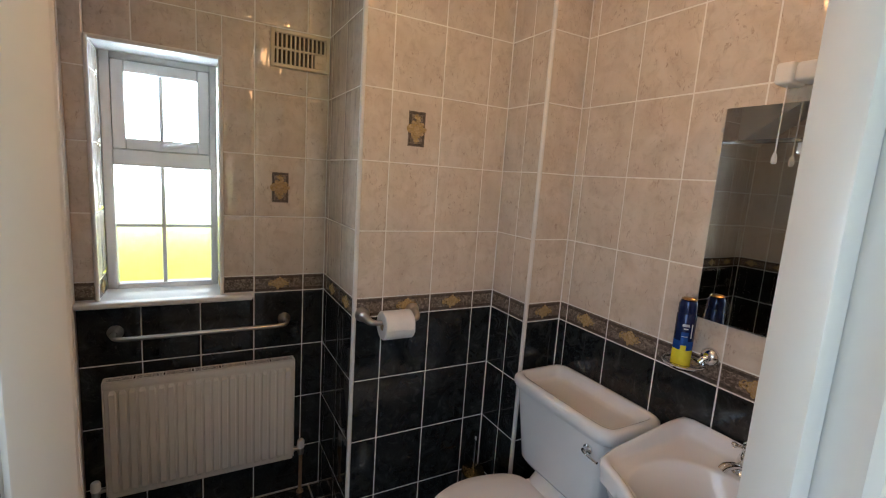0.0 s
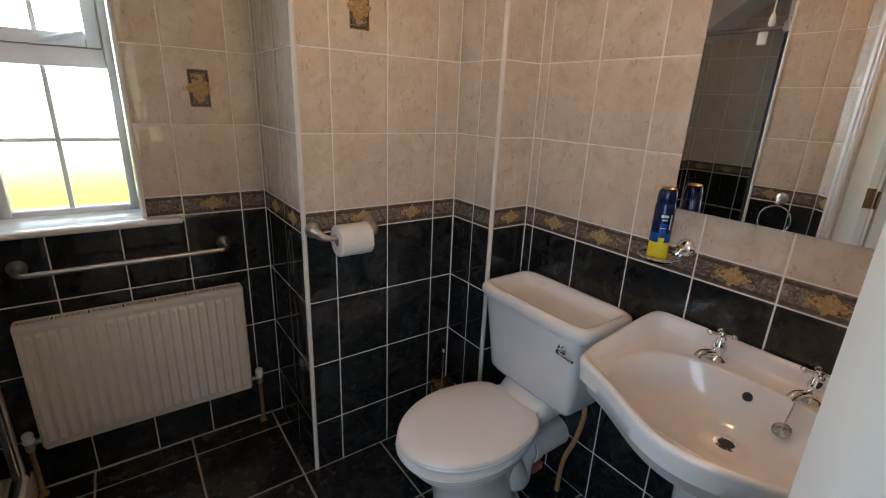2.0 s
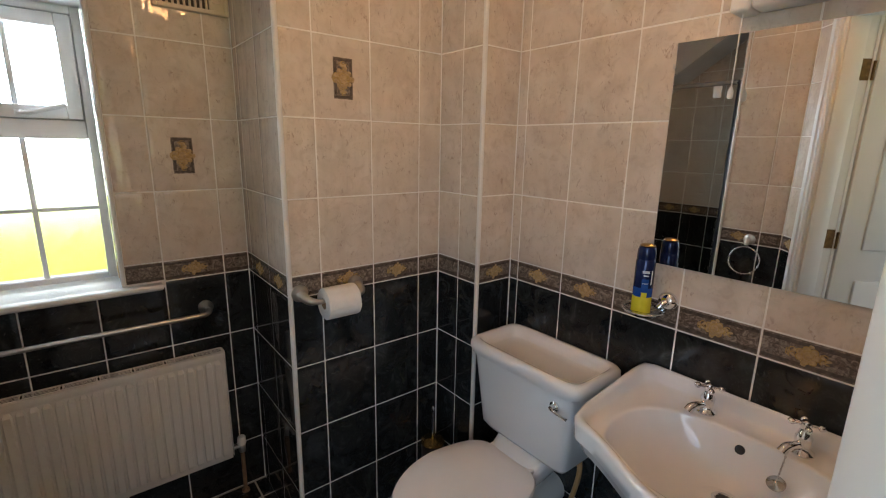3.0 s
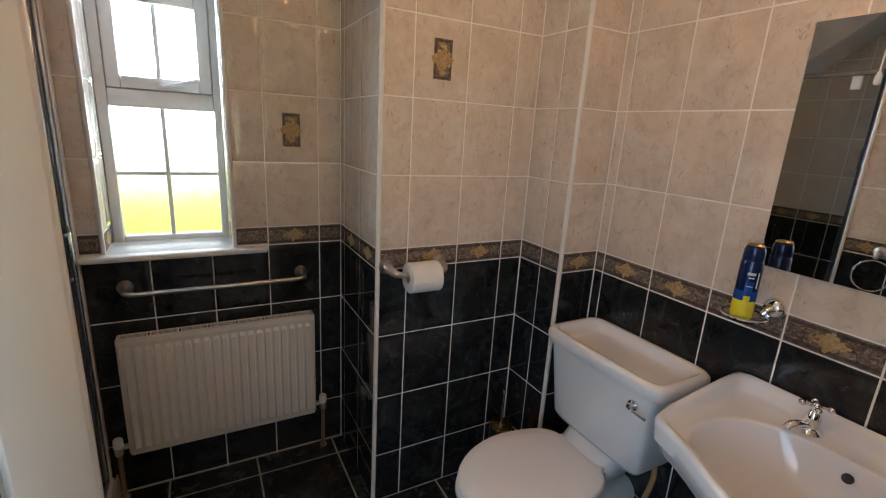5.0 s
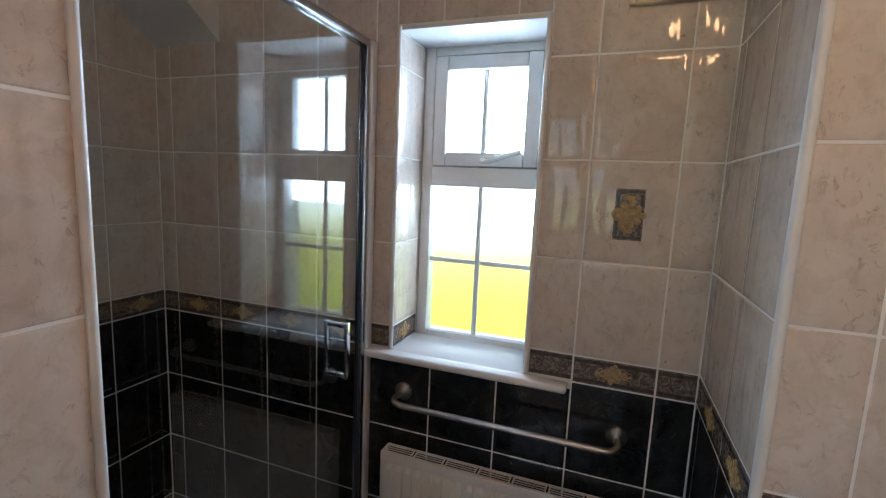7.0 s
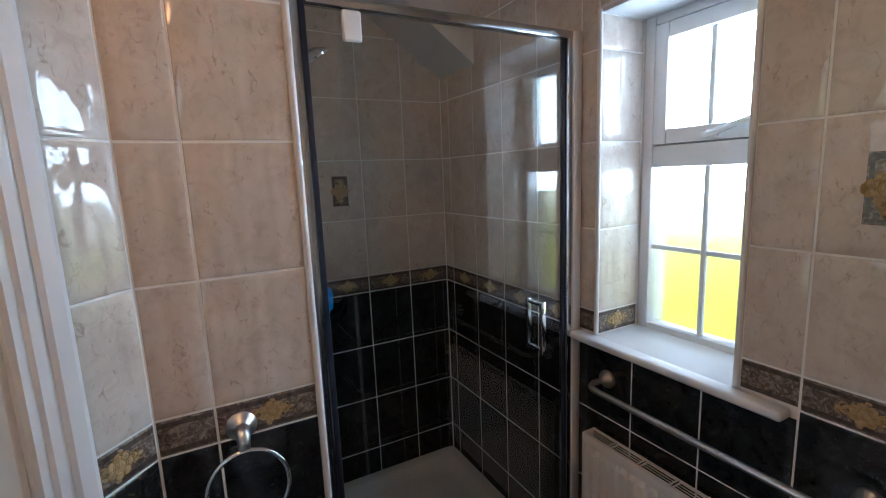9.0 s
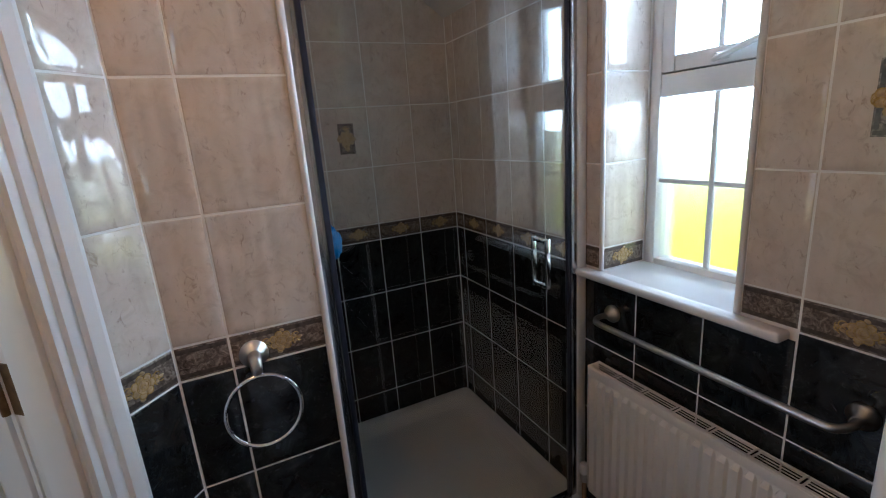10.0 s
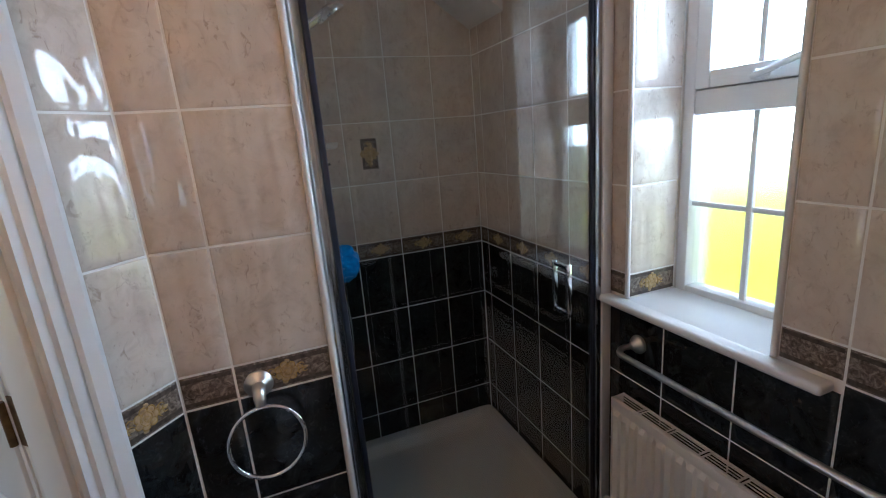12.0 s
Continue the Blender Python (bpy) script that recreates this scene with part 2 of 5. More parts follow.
def box(bm, x0, x1, y0, y1, z0, z1, bevel=0.0, seg=2, m=None):
    t = bmesh.new()
    bmesh.ops.create_cube(t, size=1.0)
    for v in t.verts:
        v.co = Vector(((x0 + x1) / 2 + v.co.x * (x1 - x0), (y0 + y1) / 2 + v.co.y * (y1 - y0), (z0 + z1) / 2 + v.co.z * (z1 - z0)))
    if bevel:
        bmesh.ops.bevel(t, geom=t.edges[:], offset=bevel, segments=seg, profile=0.5, affect="EDGES")
    return merge(bm, t, m)


def merge(bm, t, m=None):
    if m is not None:
        t.transform(m)
    bmesh.ops.recalc_face_normals(t, faces=t.faces[:])
    me = bpy.data.meshes.new("scratch")
    t.to_mesh(me)
    t.free()
    bm.from_mesh(me)
    bpy.data.meshes.remove(me)
    return bm


def loft(bm, loops, cap0=True, cap1=True, m=None):
    """Skin closed loops of equal length."""
    t = bmesh.new()
    rows = [[t.verts.new(p) for p in lp] for lp in loops]
    k = len(rows[0])
    for a, b in zip(rows, rows[1:]):
        for i in range(k):
            t.faces.new((a[i], a[(i + 1) % k], b[(i + 1) % k], b[i]))
    if cap0:
        t.faces.new(rows[0][::-1])
    if cap1:
        t.faces.new(rows[-1])
    return merge(bm, t, m)


def lathe(bm, profile, centre=(0, 0, 0), axis=(0, 0, 1), seg=24, cap=True):
    """Turn (radius, height) pairs about an axis through centre."""
    loops = [[Vector((r * math.cos(2 * math.pi * i / seg), r * math.sin(2 * math.pi * i / seg), h)) for i in range(seg)] for r, h in profile]
    turn = Vector(axis).to_track_quat("Z", "Y").to_matrix().to_4x4()
    return loft(bm, loops, cap, cap, Matrix.Translation(centre) @ turn)


def smooth_path(points, steps=8):
    """A Catmull-Rom curve through a few points."""
    p = [Vector(q) for q in points]
    p = [p[0] * 2 - p[1]] + p + [p[-1] * 2 - p[-2]]
    out = []
    for i in range(1, len(p) - 2):
        for s in range(steps):
            t = s / steps
            a, b, c, d = p[i - 1:i + 3]
            out.append(0.5 * (2 * b + (c - a) * t + (2 * a - 5 * b + 4 * c - d) * t * t + (3 * b - a - 3 * c + d) * t ** 3))
    return out + [p[-2]]


def tube(bm, points, r, seg=12, closed=False, radii=None):
    pts = [Vector(q) for q in points]
    k = len(pts)
    loops, side = [], None
    for i, q in enumerate(pts):
        a, b = (pts[i - 1], pts[(i + 1) % k]) if closed else (pts[max(i - 1, 0)], pts[min(i + 1, k - 1)])
        d = (b - a).normalized()
        if side is None:
            side = d.orthogonal().normalized()
        side = (side - d * side.dot(d)).normalized()
        up = d.cross(side)
        rr = radii[i] if radii else r
        loops.append([q + (side * math.cos(2 * math.pi * j / seg) + up * math.sin(2 * math.pi * j / seg)) * rr for j in range(seg)])
    if closed:
        loops.append(loops[0])
    return loft(bm, loops, not closed, not closed)


def oval(cx, cy, rx, ry, z, k=40, power=2.0):
    """A superellipse loop in the level plane."""
    out = []
    for i in range(k):
        a = 2 * math.pi * i / k
        c, s = math.cos(a), math.sin(a)
        out.append(Vector((cx + rx * math.copysign(abs(c) ** (2 / power), c), cy + ry * math.copysign(abs(s) ** (2 / power), s), z)))
    return out


def frame_bars(bm, x0, x1, z0, z1, y0, y1, w, bevel=0.004):
    """Four mitre-less bars round an opening in the x-z plane, butted end to end."""
    box(bm, x0, x0 + w, y0, y1, z0, z1, bevel)
    box(bm, x1 - w, x1, y0, y1, z0, z1, bevel)
    box(bm, x0 + w, x1 - w, y0 + 0.0005, y1, z0, z0 + w, bevel)
    box(bm, x0 + w, x1 - w, y0 + 0.0005, y1, z1 - w, z1, bevel)


# ---- plan ----
EAST, NORTH, WEST, SOUTH, CEIL = 1.30, 2.00, -1.23, 0.05, 2.32
PIL1_X, PIL1_Y = 0.52, 1.555
PIL2_X, PIL2_Y = 1.127, 1.325
RING_X, RING_Y0, RING_Y1 = -0.281, 0.873, 1.176
SHOWER_S = 1.185
DOOR = Matrix(((0.742, 0.671, 0, -0.281), (-0.671, 0.742, 0, 0.873), (0, 0, 1, 0), (0, 0, 0, 1)))
DOOR_L, DOOR_R, DOOR_H = 0.210, 0.990, 2.02
WIN_X0, WIN_X1, WIN_Z0, WIN_Z1 = -0.291, 0.106, 0.945, 1.868
DEPTH = 0.0014
ROW, COL = 0.2485, 0.199
BORDER_Z0, BORDER_Z1 = 0.953, 1.026


def structure(name, bm, mat, label="", smooth=None):
    return tagged(link(name, bm, mat, smooth), label, "", "", "structure")


bm = fresh()
box(bm, WEST - 0.1, EAST + 0.1, -1.6, NORTH + 0.05, -0.12, -DEPTH)
FLOOR = structure("floor", bm, GROUT_FLOOR, "black marbled floor tiles with beige joints")

# walls: cores with the joint colour on them, set back behind the tiles
bm = fresh()
yb, yf = NORTH + 0.30, NORTH + DEPTH
box(bm, WEST - 0.1, WIN_X0, yf, yb, 0, CEIL)
box(bm, WIN_X1, EAST + 0.1, yf, yb, 0, CEIL)
box(bm, WIN_X0, WIN_X1, yf, yb, 0, WIN_Z0 - 0.012)
box(bm, WIN_X0, WIN_X1, yf, yb, WIN_Z1, CEIL)
WALL_N = structure("wall_north", bm, GROUT, "window wall tiled black below a gold border and cream above")
bm = fresh()
box(bm, EAST + DEPTH, EAST + 0.1, SOUTH - 0.1, NORTH + DEPTH, 0, CEIL)
WALL_E = structure("wall_east", bm, GROUT, "wall tiled black below a gold border and cream above")
bm = fresh()
box(bm, PIL1_X + DEPTH, EAST + DEPTH, PIL1_Y + DEPTH, NORTH + DEPTH, 0, CEIL)
WALL_P = structure("wall_boxing", bm, GROUT, "tiled boxing that juts out beside the window")
bm = fresh()
box(bm, PIL2_X + DEPTH, EAST + DEPTH, PIL2_Y + DEPTH, PIL1_Y + DEPTH, 0, CEIL)
WALL_Q = structure("wall_corner_boxing", bm, GROUT, "tiled pipe boxing in the corner behind the toilet")
bm = fresh()
box(bm, WEST - 0.1, WEST - DEPTH, SHOWER_S - 0.2, NORTH + DEPTH, 0, CEIL)
WALL_W = structure("wall_west", bm, GROUT, "end wall of the shower, tiled black below and cream above")
bm = fresh()
box(bm, WEST - DEPTH, RING_X - 0.112, SHOWER_S - 0.14, SHOWER_S - DEPTH, 0, CEIL)
box(bm, RING_X - 0.112, RING_X - DEPTH, RING_Y0, RING_Y1 - 0.014, 0, CEIL)
loft(bm, [[Vector((x, y, z)) for x, y in ((RING_X - DEPTH, RING_Y1 - 0.014), (RING_X - 0.112, RING_Y1 - 0.014), (RING_X - 0.112, SHOWER_S + 0.005))] for z in (0, CEIL)])
WALL_R = structure("wall_partition", bm, GROUT, "tiled partition between the door and the shower")
bm = fresh()
thick = 0.115
box(bm, -0.12, DOOR_L - 0.028, -thick, -DEPTH, 0, CEIL, m=DOOR)
box(bm, DOOR_R + 0.028, 1.26, -thick, -DEPTH, 0, CEIL, m=DOOR)
box(bm, DOOR_L - 0.028, DOOR_R + 0.028, -thick, -DEPTH, DOOR_H + 0.028, CEIL, m=DOOR)
WALL_D = structure("wall_door", bm, GROUT, "slanting tiled wall that holds the door")
bm = fresh()
box(bm, 0.60, EAST + DEPTH, SOUTH - 0.1, SOUTH - DEPTH, 0, CEIL)
WALL_S = structure("wall_south", bm, GROUT, "tiled wall beside the washbasin")
bm = fresh()
box(bm, WEST - 0.1, EAST + 0.1, -1.6, NORTH + 0.3, CEIL, CEIL + 0.1)
structure("ceiling", bm, CEILING, "plain white painted ceiling")
# sloping soffit over the far end of the shower
bm = fresh()
run = (CEIL - 1.87) / 0.70
tri = [(NORTH + DEPTH, 1.872), (NORTH + DEPTH, CEIL), (NORTH - run, CEIL)]
loft(bm, [[Vector((x, y, z)) for y, z in tri] for x in (WEST - DEPTH, -0.94)])
structure("soffit", bm, CEILING, "sloping painted soffit above the shower")

# landing behind the door, plain; its south opening is added for the fill lamp
bm = fresh()
box(bm, -1.32, -1.00, -1.70, -1.60, 0, CEIL)
box(bm, 0.10, 1.40, -1.70, -1.60, 0, CEIL)
box(bm, -1.00, 0.10, -1.70, -1.60, 0, 0.95)
box(bm, -1.00, 0.10, -1.70, -1.60, 2.0, CEIL)
box(bm, 1.30, 1.40, -1.60, SOUTH - 0.1, 0, CEIL)
box(bm, -1.32, -1.22, -0.05, SHOWER_S - 0.2, 0, CEIL)
box(bm, -1.32, -1.22, -1.60, -0.95, 0, CEIL)
box(bm, -1.32, -1.22, -0.95, -0.05, 0, 0.95)
box(bm, -1.32, -1.22, -0.95, -0.05, 2.0, CEIL)
structure("wall_landing", bm, PLASTER, "plain cream landing walls")
bm = fresh()
near_door = [DOOR @ Vector((a, -0.02, 0)) for a in (1.26, 0.0)]
edge = [(-1.22, -1.60), (1.30, -1.60), (1.30, -0.052), (0.66, -0.052)] + [(p.x, p.y) for p in near_door] + [(-0.396, 0.87), (-0.396, 1.04), (-1.22, 1.04)]
loft(bm, [[Vector((x, y, z)) for x, y in edge] for z in (-0.001, 0.008)])
structure("floor_landing", bm, CARPET, "beige carpet on the landing")

# outside
bm = fresh()
bmesh.ops.create_grid(bm, x_segments=8, y_segments=8, size=2500)
bmesh.ops.translate(bm, verts=bm.verts, vec=(0, 0, -3.0))
structure("ground", bm, GRASS, "sunlit grass outside the window")
# curved sheet that glows by itself, added behind the frosted panes
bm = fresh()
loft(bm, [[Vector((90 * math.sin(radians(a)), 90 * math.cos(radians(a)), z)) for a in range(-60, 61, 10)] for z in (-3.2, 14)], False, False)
structure("backdrop", bm, BACKDROP_GLOW, "glowing pale sheet in place of the bright distance")


# ---- window ----
def build_window():
    root = tagged(new("window_1"), "white plastic window with frosted panes and an opening top light", "window", "", "structure")
    y0, y1 = 2.170, 2.225
    x0, x1 = WIN_X0 + 0.003, WIN_X1 - 0.003
    bm = fresh()
    box(bm, x0, -0.254, y0, y1, 0.945, WIN_Z1 - 0.002, 0.005)
    box(bm, 0.077, x1, y0, y1, 0.945, WIN_Z1 - 0.002, 0.005)
    box(bm, -0.254, 0.077, y0 + 0.001, y1, 0.945, 0.974, 0.005)
    box(bm, -0.254, 0.077, y0 + 0.001, y1, 1.838, WIN_Z1 - 0.002, 0.005)
    box(bm, -0.254, 0.077, y0 + 0.001, y1, 1.445, 1.507, 0.005)
    for bx0, bx1, bz0, bz1 in ((-0.256, -0.222, 1.500, 1.842), (0.045, 0.079, 1.500, 1.842), (-0.222, 0.045, 1.500, 1.540), (-0.222, 0.045, 1.806, 1.842)):
        box(bm, bx0, bx1, 2.2055, 2.224, bz0, bz1)
    part("window_frame", bm, UPVC, root)
    bm = fresh()
    frame_bars(bm, -0.252, 0.075, 1.509, 1.836, y0 - 0.005, y1 - 0.02, 0.042, 0.005)
    casement = part("casement", bm, UPVC, root, "white opening top light")
    for name, px0, px1, pz0, pz1, owner in (("pane", -0.212, 0.035, 1.549, 1.796, casement), ("pane", -0.256, 0.079, 0.972, 1.447, root)):
        bm = fresh()
        box(bm, px0, px1, 2.193, 2.200, pz0, pz1)
        p = part(name, bm, FROSTED, owner, "frosted glass pane", None)
        p.visible_shadow = False
    for bx0, bx1, bz0, bz1, owner in ((-0.101, -0.086, 1.549, 1.796, casement), (-0.101, -0.086, 0.972, 1.447, root)):
        bm = fresh()
        box(bm, bx0, bx1, 2.181, 2.1925, bz0, bz1, 0.003)
        part("glazing_bar", bm, MUNTIN, owner)
    for bx0, bx1 in ((-0.256, -0.101), (-0.086, 0.079)):
        bm = fresh()
        box(bm, bx0, bx1, 2.182, 2.1925, 1.203, 1.217, 0.003)
        part("glazing_bar", bm, MUNTIN, root)
    # handle: a base plate and a raised lever
    bm = fresh()
    box(bm, -0.098, -0.058, 2.158, 2.1655, 1.518, 1.536, 0.003)
    lathe(bm, ((0.008, 0), (0.008, 0.012), (0.006, 0.016)), (-0.078, 2.159, 1.527), (0, -1, 0), 16)
    tube(bm, smooth_path(((-0.088, 2.146, 1.521), (-0.05, 2.142, 1.529), (0.0, 2.141, 1.544), (0.032, 2.144, 1.553))), 0.0072, 12)
    part("handle", bm, UPVC, casement, "white lever handle")
    # sill board with short horns
    bm = fresh()
    box(bm, -0.362, 0.222, 1.952, 1.996, 0.934, 0.956, 0.008, 3)
    box(bm, WIN_X0 + 0.001, WIN_X1 - 0.001, 1.990, y0 + 0.004, 0.9345, 0.9555, 0.002)
    part("window_sill", bm, PAINT, root, "glossy white sill board")
    # white head of the recess
    bm = fresh()
    box(bm, WIN_X0 + 0.001, WIN_X1 - 0.001, NORTH - 0.001, y0 + 0.002, WIN_Z1 - 0.006, WIN_Z1 + 0.004, 0.002)
    part("recess_head", bm, PAINT, root)
    # bead round the recess
    for bx in (WIN_X0 - 0.004, WIN_X1 + 0.004):
        bm = fresh()
        tube(bm, ((bx, NORTH - 0.002, 0.957), (bx, NORTH - 0.002, WIN_Z1 + 0.004)), 0.007, 10)
        part("edge_bead", bm, TRIM, root)


build_window()


# ---- door, lining and architraves ----
def build_door():
    root = tagged(new("door_1"), "white painted door standing open onto the landing", "door", "", "structure")
    L, R, H = DOOR_L, DOOR_R, DOOR_H
    for x0, x1 in ((L - 0.028, L - 0.013), (R + 0.013, R + 0.028)):
        bm = fresh()
        box(bm, x0, x1, -thick - 0.002, 0.004, 0, H + 0.028, 0.002, 1, DOOR)
        part("lining", bm, PAINT, root)
    for x0, x1 in ((L - 0.0128, L), (R, R + 0.0128)):
        bm = fresh()
        box(bm, x0, x1, -0.075, 0.003, 0, H, 0.003, 2, DOOR)
        part("door_stop", bm, PAINT, root)
    bm = fresh()
    box(bm, L, R, -thick - 0.002, 0.004, H, H + 0.028, 0.002, 1, DOOR)
    part("lining", bm, PAINT, root)
    # moulded architraves, both faces of the wall, both sides
    def architrave(inner, way, face, out):
        prof = ((0.0, 0.0), (0.0, 0.010), (0.005, 0.016), (0.012, 0.016), (0.014, 0.011), (0.020, 0.011), (0.024, 0.018), (0.036, 0.019), (0.039, 0.012), (0.046, 0.012), (0.050, 0.021), (0.070, 0.023), (0.079, 0.018), (0.082, 0.0))
        bm = fresh()
        loops = []
        for z in (0.0, H + 0.08):
            loops.append([Vector((inner + way * a, face + out * b, z)) for a, b in prof])
        loft(bm, loops, m=DOOR)
        part("architrave", bm, PAINT, root, smooth=18)
    architrave(L - 0.010, -1, 0.003, 1)
    architrave(R + 0.010, 1, 0.003, 1)
    architrave(L - 0.010, -1, -thick - 0.001, -1)
    architrave(R + 0.010, 1, -thick - 0.001, -1)
    bm = fresh()
    box(bm, L - 0.010, R + 0.010, 0.003, 0.021, H + 0.010, H + 0.082, 0.005, 2, DOOR)
    part("architrave", bm, PAINT, root)
    # leaf, hinged on the landing side and swung wide open
    swing = DOOR @ Matrix.Translation((L - 0.008, -thick - 0.022, 0)) @ pose(0, 0, 0, 0, 0, -98)
    bm = fresh()
    box(bm, 0.004, 0.75, -0.036, 0.0, 0.012, H - 0.004, 0.003, 2, swing)
    leaf = part("leaf", bm, PAINT, root, "white painted door leaf")
    for px0, px1, pz0, pz1 in ((0.11, 0.36, 0.2, 0.85), (0.40, 0.65, 0.2, 0.85), (0.11, 0.36, 1.0, 1.88), (0.40, 0.65, 1.0, 1.88)):
        bm = fresh()
        box(bm, px0, px1, -0.001, 0.008, pz0, pz1, 0.007, 3, swing)
        part("panel", bm, PAINT, leaf)
    for z in (0.24, 1.005, 1.76):
        bm = fresh()
        tube(bm, [DOOR @ Vector((L - 0.006, -thick - 0.012, z + d)) for d in (0.0, 0.08)], 0.006, 10)
        box(bm, L - 0.0132, L - 0.0105, -thick - 0.006, -0.079, z, z + 0.09, 0.0, 1, DOOR)
        part("hinge", bm, HINGE, leaf, "aged brass butt hinge")
    bm = fresh()
    box(bm, L, R, -0.09, 0.0, 0.0, 0.012, 0.003, 1, DOOR)
    part("threshold", bm, PAINT, root, "threshold strip")


build_door()


# ---- radiator and towel rail ----
def build_radiator():
    root = holder("radiator", (0.05, 1.97, 0.0), "cream enamelled panel radiator on the tiled wall", "radiator")
    x0, x1, z0, z1, yf, yb = -0.290, 0.392, 0.190, 0.662, 1.938, 1.990
    bm = fresh()
    box(bm, x0 + 0.004, x1 - 0.004, yf + 0.004, yf + 0.014, z0, z1 - 0.006, 0.004)
    box(bm, x0 + 0.003, x1 - 0.003, yf - 0.001, yf + 0.0095, z1 - 0.032, z1 - 0.004, 0.004)
    panel = part("front_panel", bm, ENAMEL, root, "fluted cream front panel", 30)
    n = 21
    pitch = (x1 - x0 - 0.03) / n
    for i in range(n):
        cx = x0 + 0.015 + pitch * (i + 0.5)
        prof = ((-0.42, 0.005), (-0.30, -0.0075), (0.30, -0.0075), (0.42, 0.005))
        loops = []
        for z, k in ((z0 + 0.018, 0.0), (z0 + 0.034, 1.0), (z1 - 0.048, 1.0), (z1 - 0.036, 0.0)):
            loops.append([Vector((cx + a * pitch * (0.6 + 0.4 * k), yf + 0.0045 + (b - 0.0045) * k if k else yf + 0.0045, z)) for a, b in prof])
        t = fresh()
        rows = [[t.verts.new(p) for p in lp] for lp in loops]
        for a, b in zip(rows, rows[1:]):
            for j in range(3):
                t.faces.new((a[j], a[j + 1], b[j + 1], b[j]))
        bm = fresh()
        merge(bm, t)
        part("flute", bm, ENAMEL, panel, smooth=30)
    bm = fresh()
    box(bm, x0 + 0.006, x1 - 0.006, yf + 0.030, yf + 0.038, z0 + 0.01, z1 - 0.034, 0.003)
    part("back_panel", bm, ENAMEL, root)
    for sx in (x0, x1 - 0.003):
        bm = fresh()
        box(bm, sx, sx + 0.003, yf + 0.002, yb - 0.004, z0 + 0.012, z1 - 0.003, 0.001, 1)
        part("side_panel", bm, ENAMEL, root)
    # slotted top grille in seven lengths
    w = (x1 - x0 - 0.006) / 7
    for i in range(7):
        bm = fresh()
        a, b = x0 + 0.003 + i * w, x0 + 0.003 + (i + 1) * w
        ends = [yf + 0.0100, yf + 0.0165, yf + 0.0260, yf + 0.0355, yf + 0.0450]
        box(bm, a, b, yf, ends[0], z1 - 0.003, z1, 0.001, 1)
        box(bm, a, b, ends[4] - 0.001, yb - 0.004, z1 - 0.006, z1, 0.001, 1)
        box(bm, a + 0.0025, a + 0.007, ends[0], ends[4] - 0.001, z1 - 0.0025, z1 - 0.0005)
        box(bm, b - 0.007, b - 0.0025, ends[0], ends[4] - 0.001, z1 - 0.0025, z1 - 0.0005)
        for y in ends[1:4]:
            box(bm, a + 0.007, b - 0.007, y, y + 0.0030, z1 - 0.0020, z1 - 0.0005)
        part("top_grille", bm, ENAMEL, root, smooth=None)
    # dark colour puts shade under the slots, along with brown dust
    bm = fresh()
    box(bm, x0 + 0.006, x1 - 0.006, yf + 0.006, yb - 0.007, z1 - 0.09, z1 - 0.032)
    for i in range(60):
        fx = x0 + 0.012 + i * (x1 - x0 - 0.024) / 60
        box(bm, fx, fx + 0.001, yf + 0.008, yb - 0.009, z1 - 0.032, z1 - 0.024)
    part("convector", bm, DARK, root, "dark dusty block and fins, coloured for the shade below the grille", None)
    for sx, way in ((x0, -1), (x1, 1)):
        px = sx + way * 0.035
        bm = fresh()
        tube(bm, ((sx, 1.962, z0 + 0.03), (px + way * 0.012, 1.962, z0 + 0.03)), 0.008, 12)
        lathe(bm, ((0.012, -0.028), (0.014, -0.02), (0.014, 0.0), (0.010, 0.006)), (px, 1.962, z0 + 0.03), (0, 0, 1), 16)
        v = part("valve", bm, SATIN, root, "plated radiator valve")
        bm = fresh()
        lathe(bm, ((0.013, 0.004), (0.017, 0.008), (0.016, 0.036), (0.012, 0.042)), (px, 1.962, z0 + 0.03), (0, 0, 1), 18)
        part("valve_cap", bm, TRIM, v, "white plastic valve cap")
        bm = fresh()
        tube(bm, ((px, 1.962, z0 + 0.004), (px, 1.962, 0.004)), 0.0078, 12)
        part("pipe", bm, COPPER, root, "painted copper tail pipe")
        bm = fresh()
        lathe(bm, ((0.016, 0.0), (0.016, 0.006), (0.009, 0.012)), (px, 1.962, 0.001), (0, 0, 1), 16)
        part("pipe_collar", bm, COPPER, root)
    # another dark bar, its colour standing for shade between the panels
    bm = fresh()
    box(bm, x0 + 0.006, x1 - 0.006, yf + 0.015, yf + 0.029, z1 - 0.09, z1 - 0.075)
    part("convector", bm, DARK, root, "dark dusty bar, coloured for the shade inside", None)
    for bx in (x0 + 0.12, x1 - 0.12):
        bm = fresh()
        box(bm, bx - 0.015, bx + 0.015, yf + 0.036, NORTH - 0.001, z0 + 0.06, z1 - 0.06, 0.002, 1)
        part("bracket", bm, ENAMEL, root)
    settle(root)


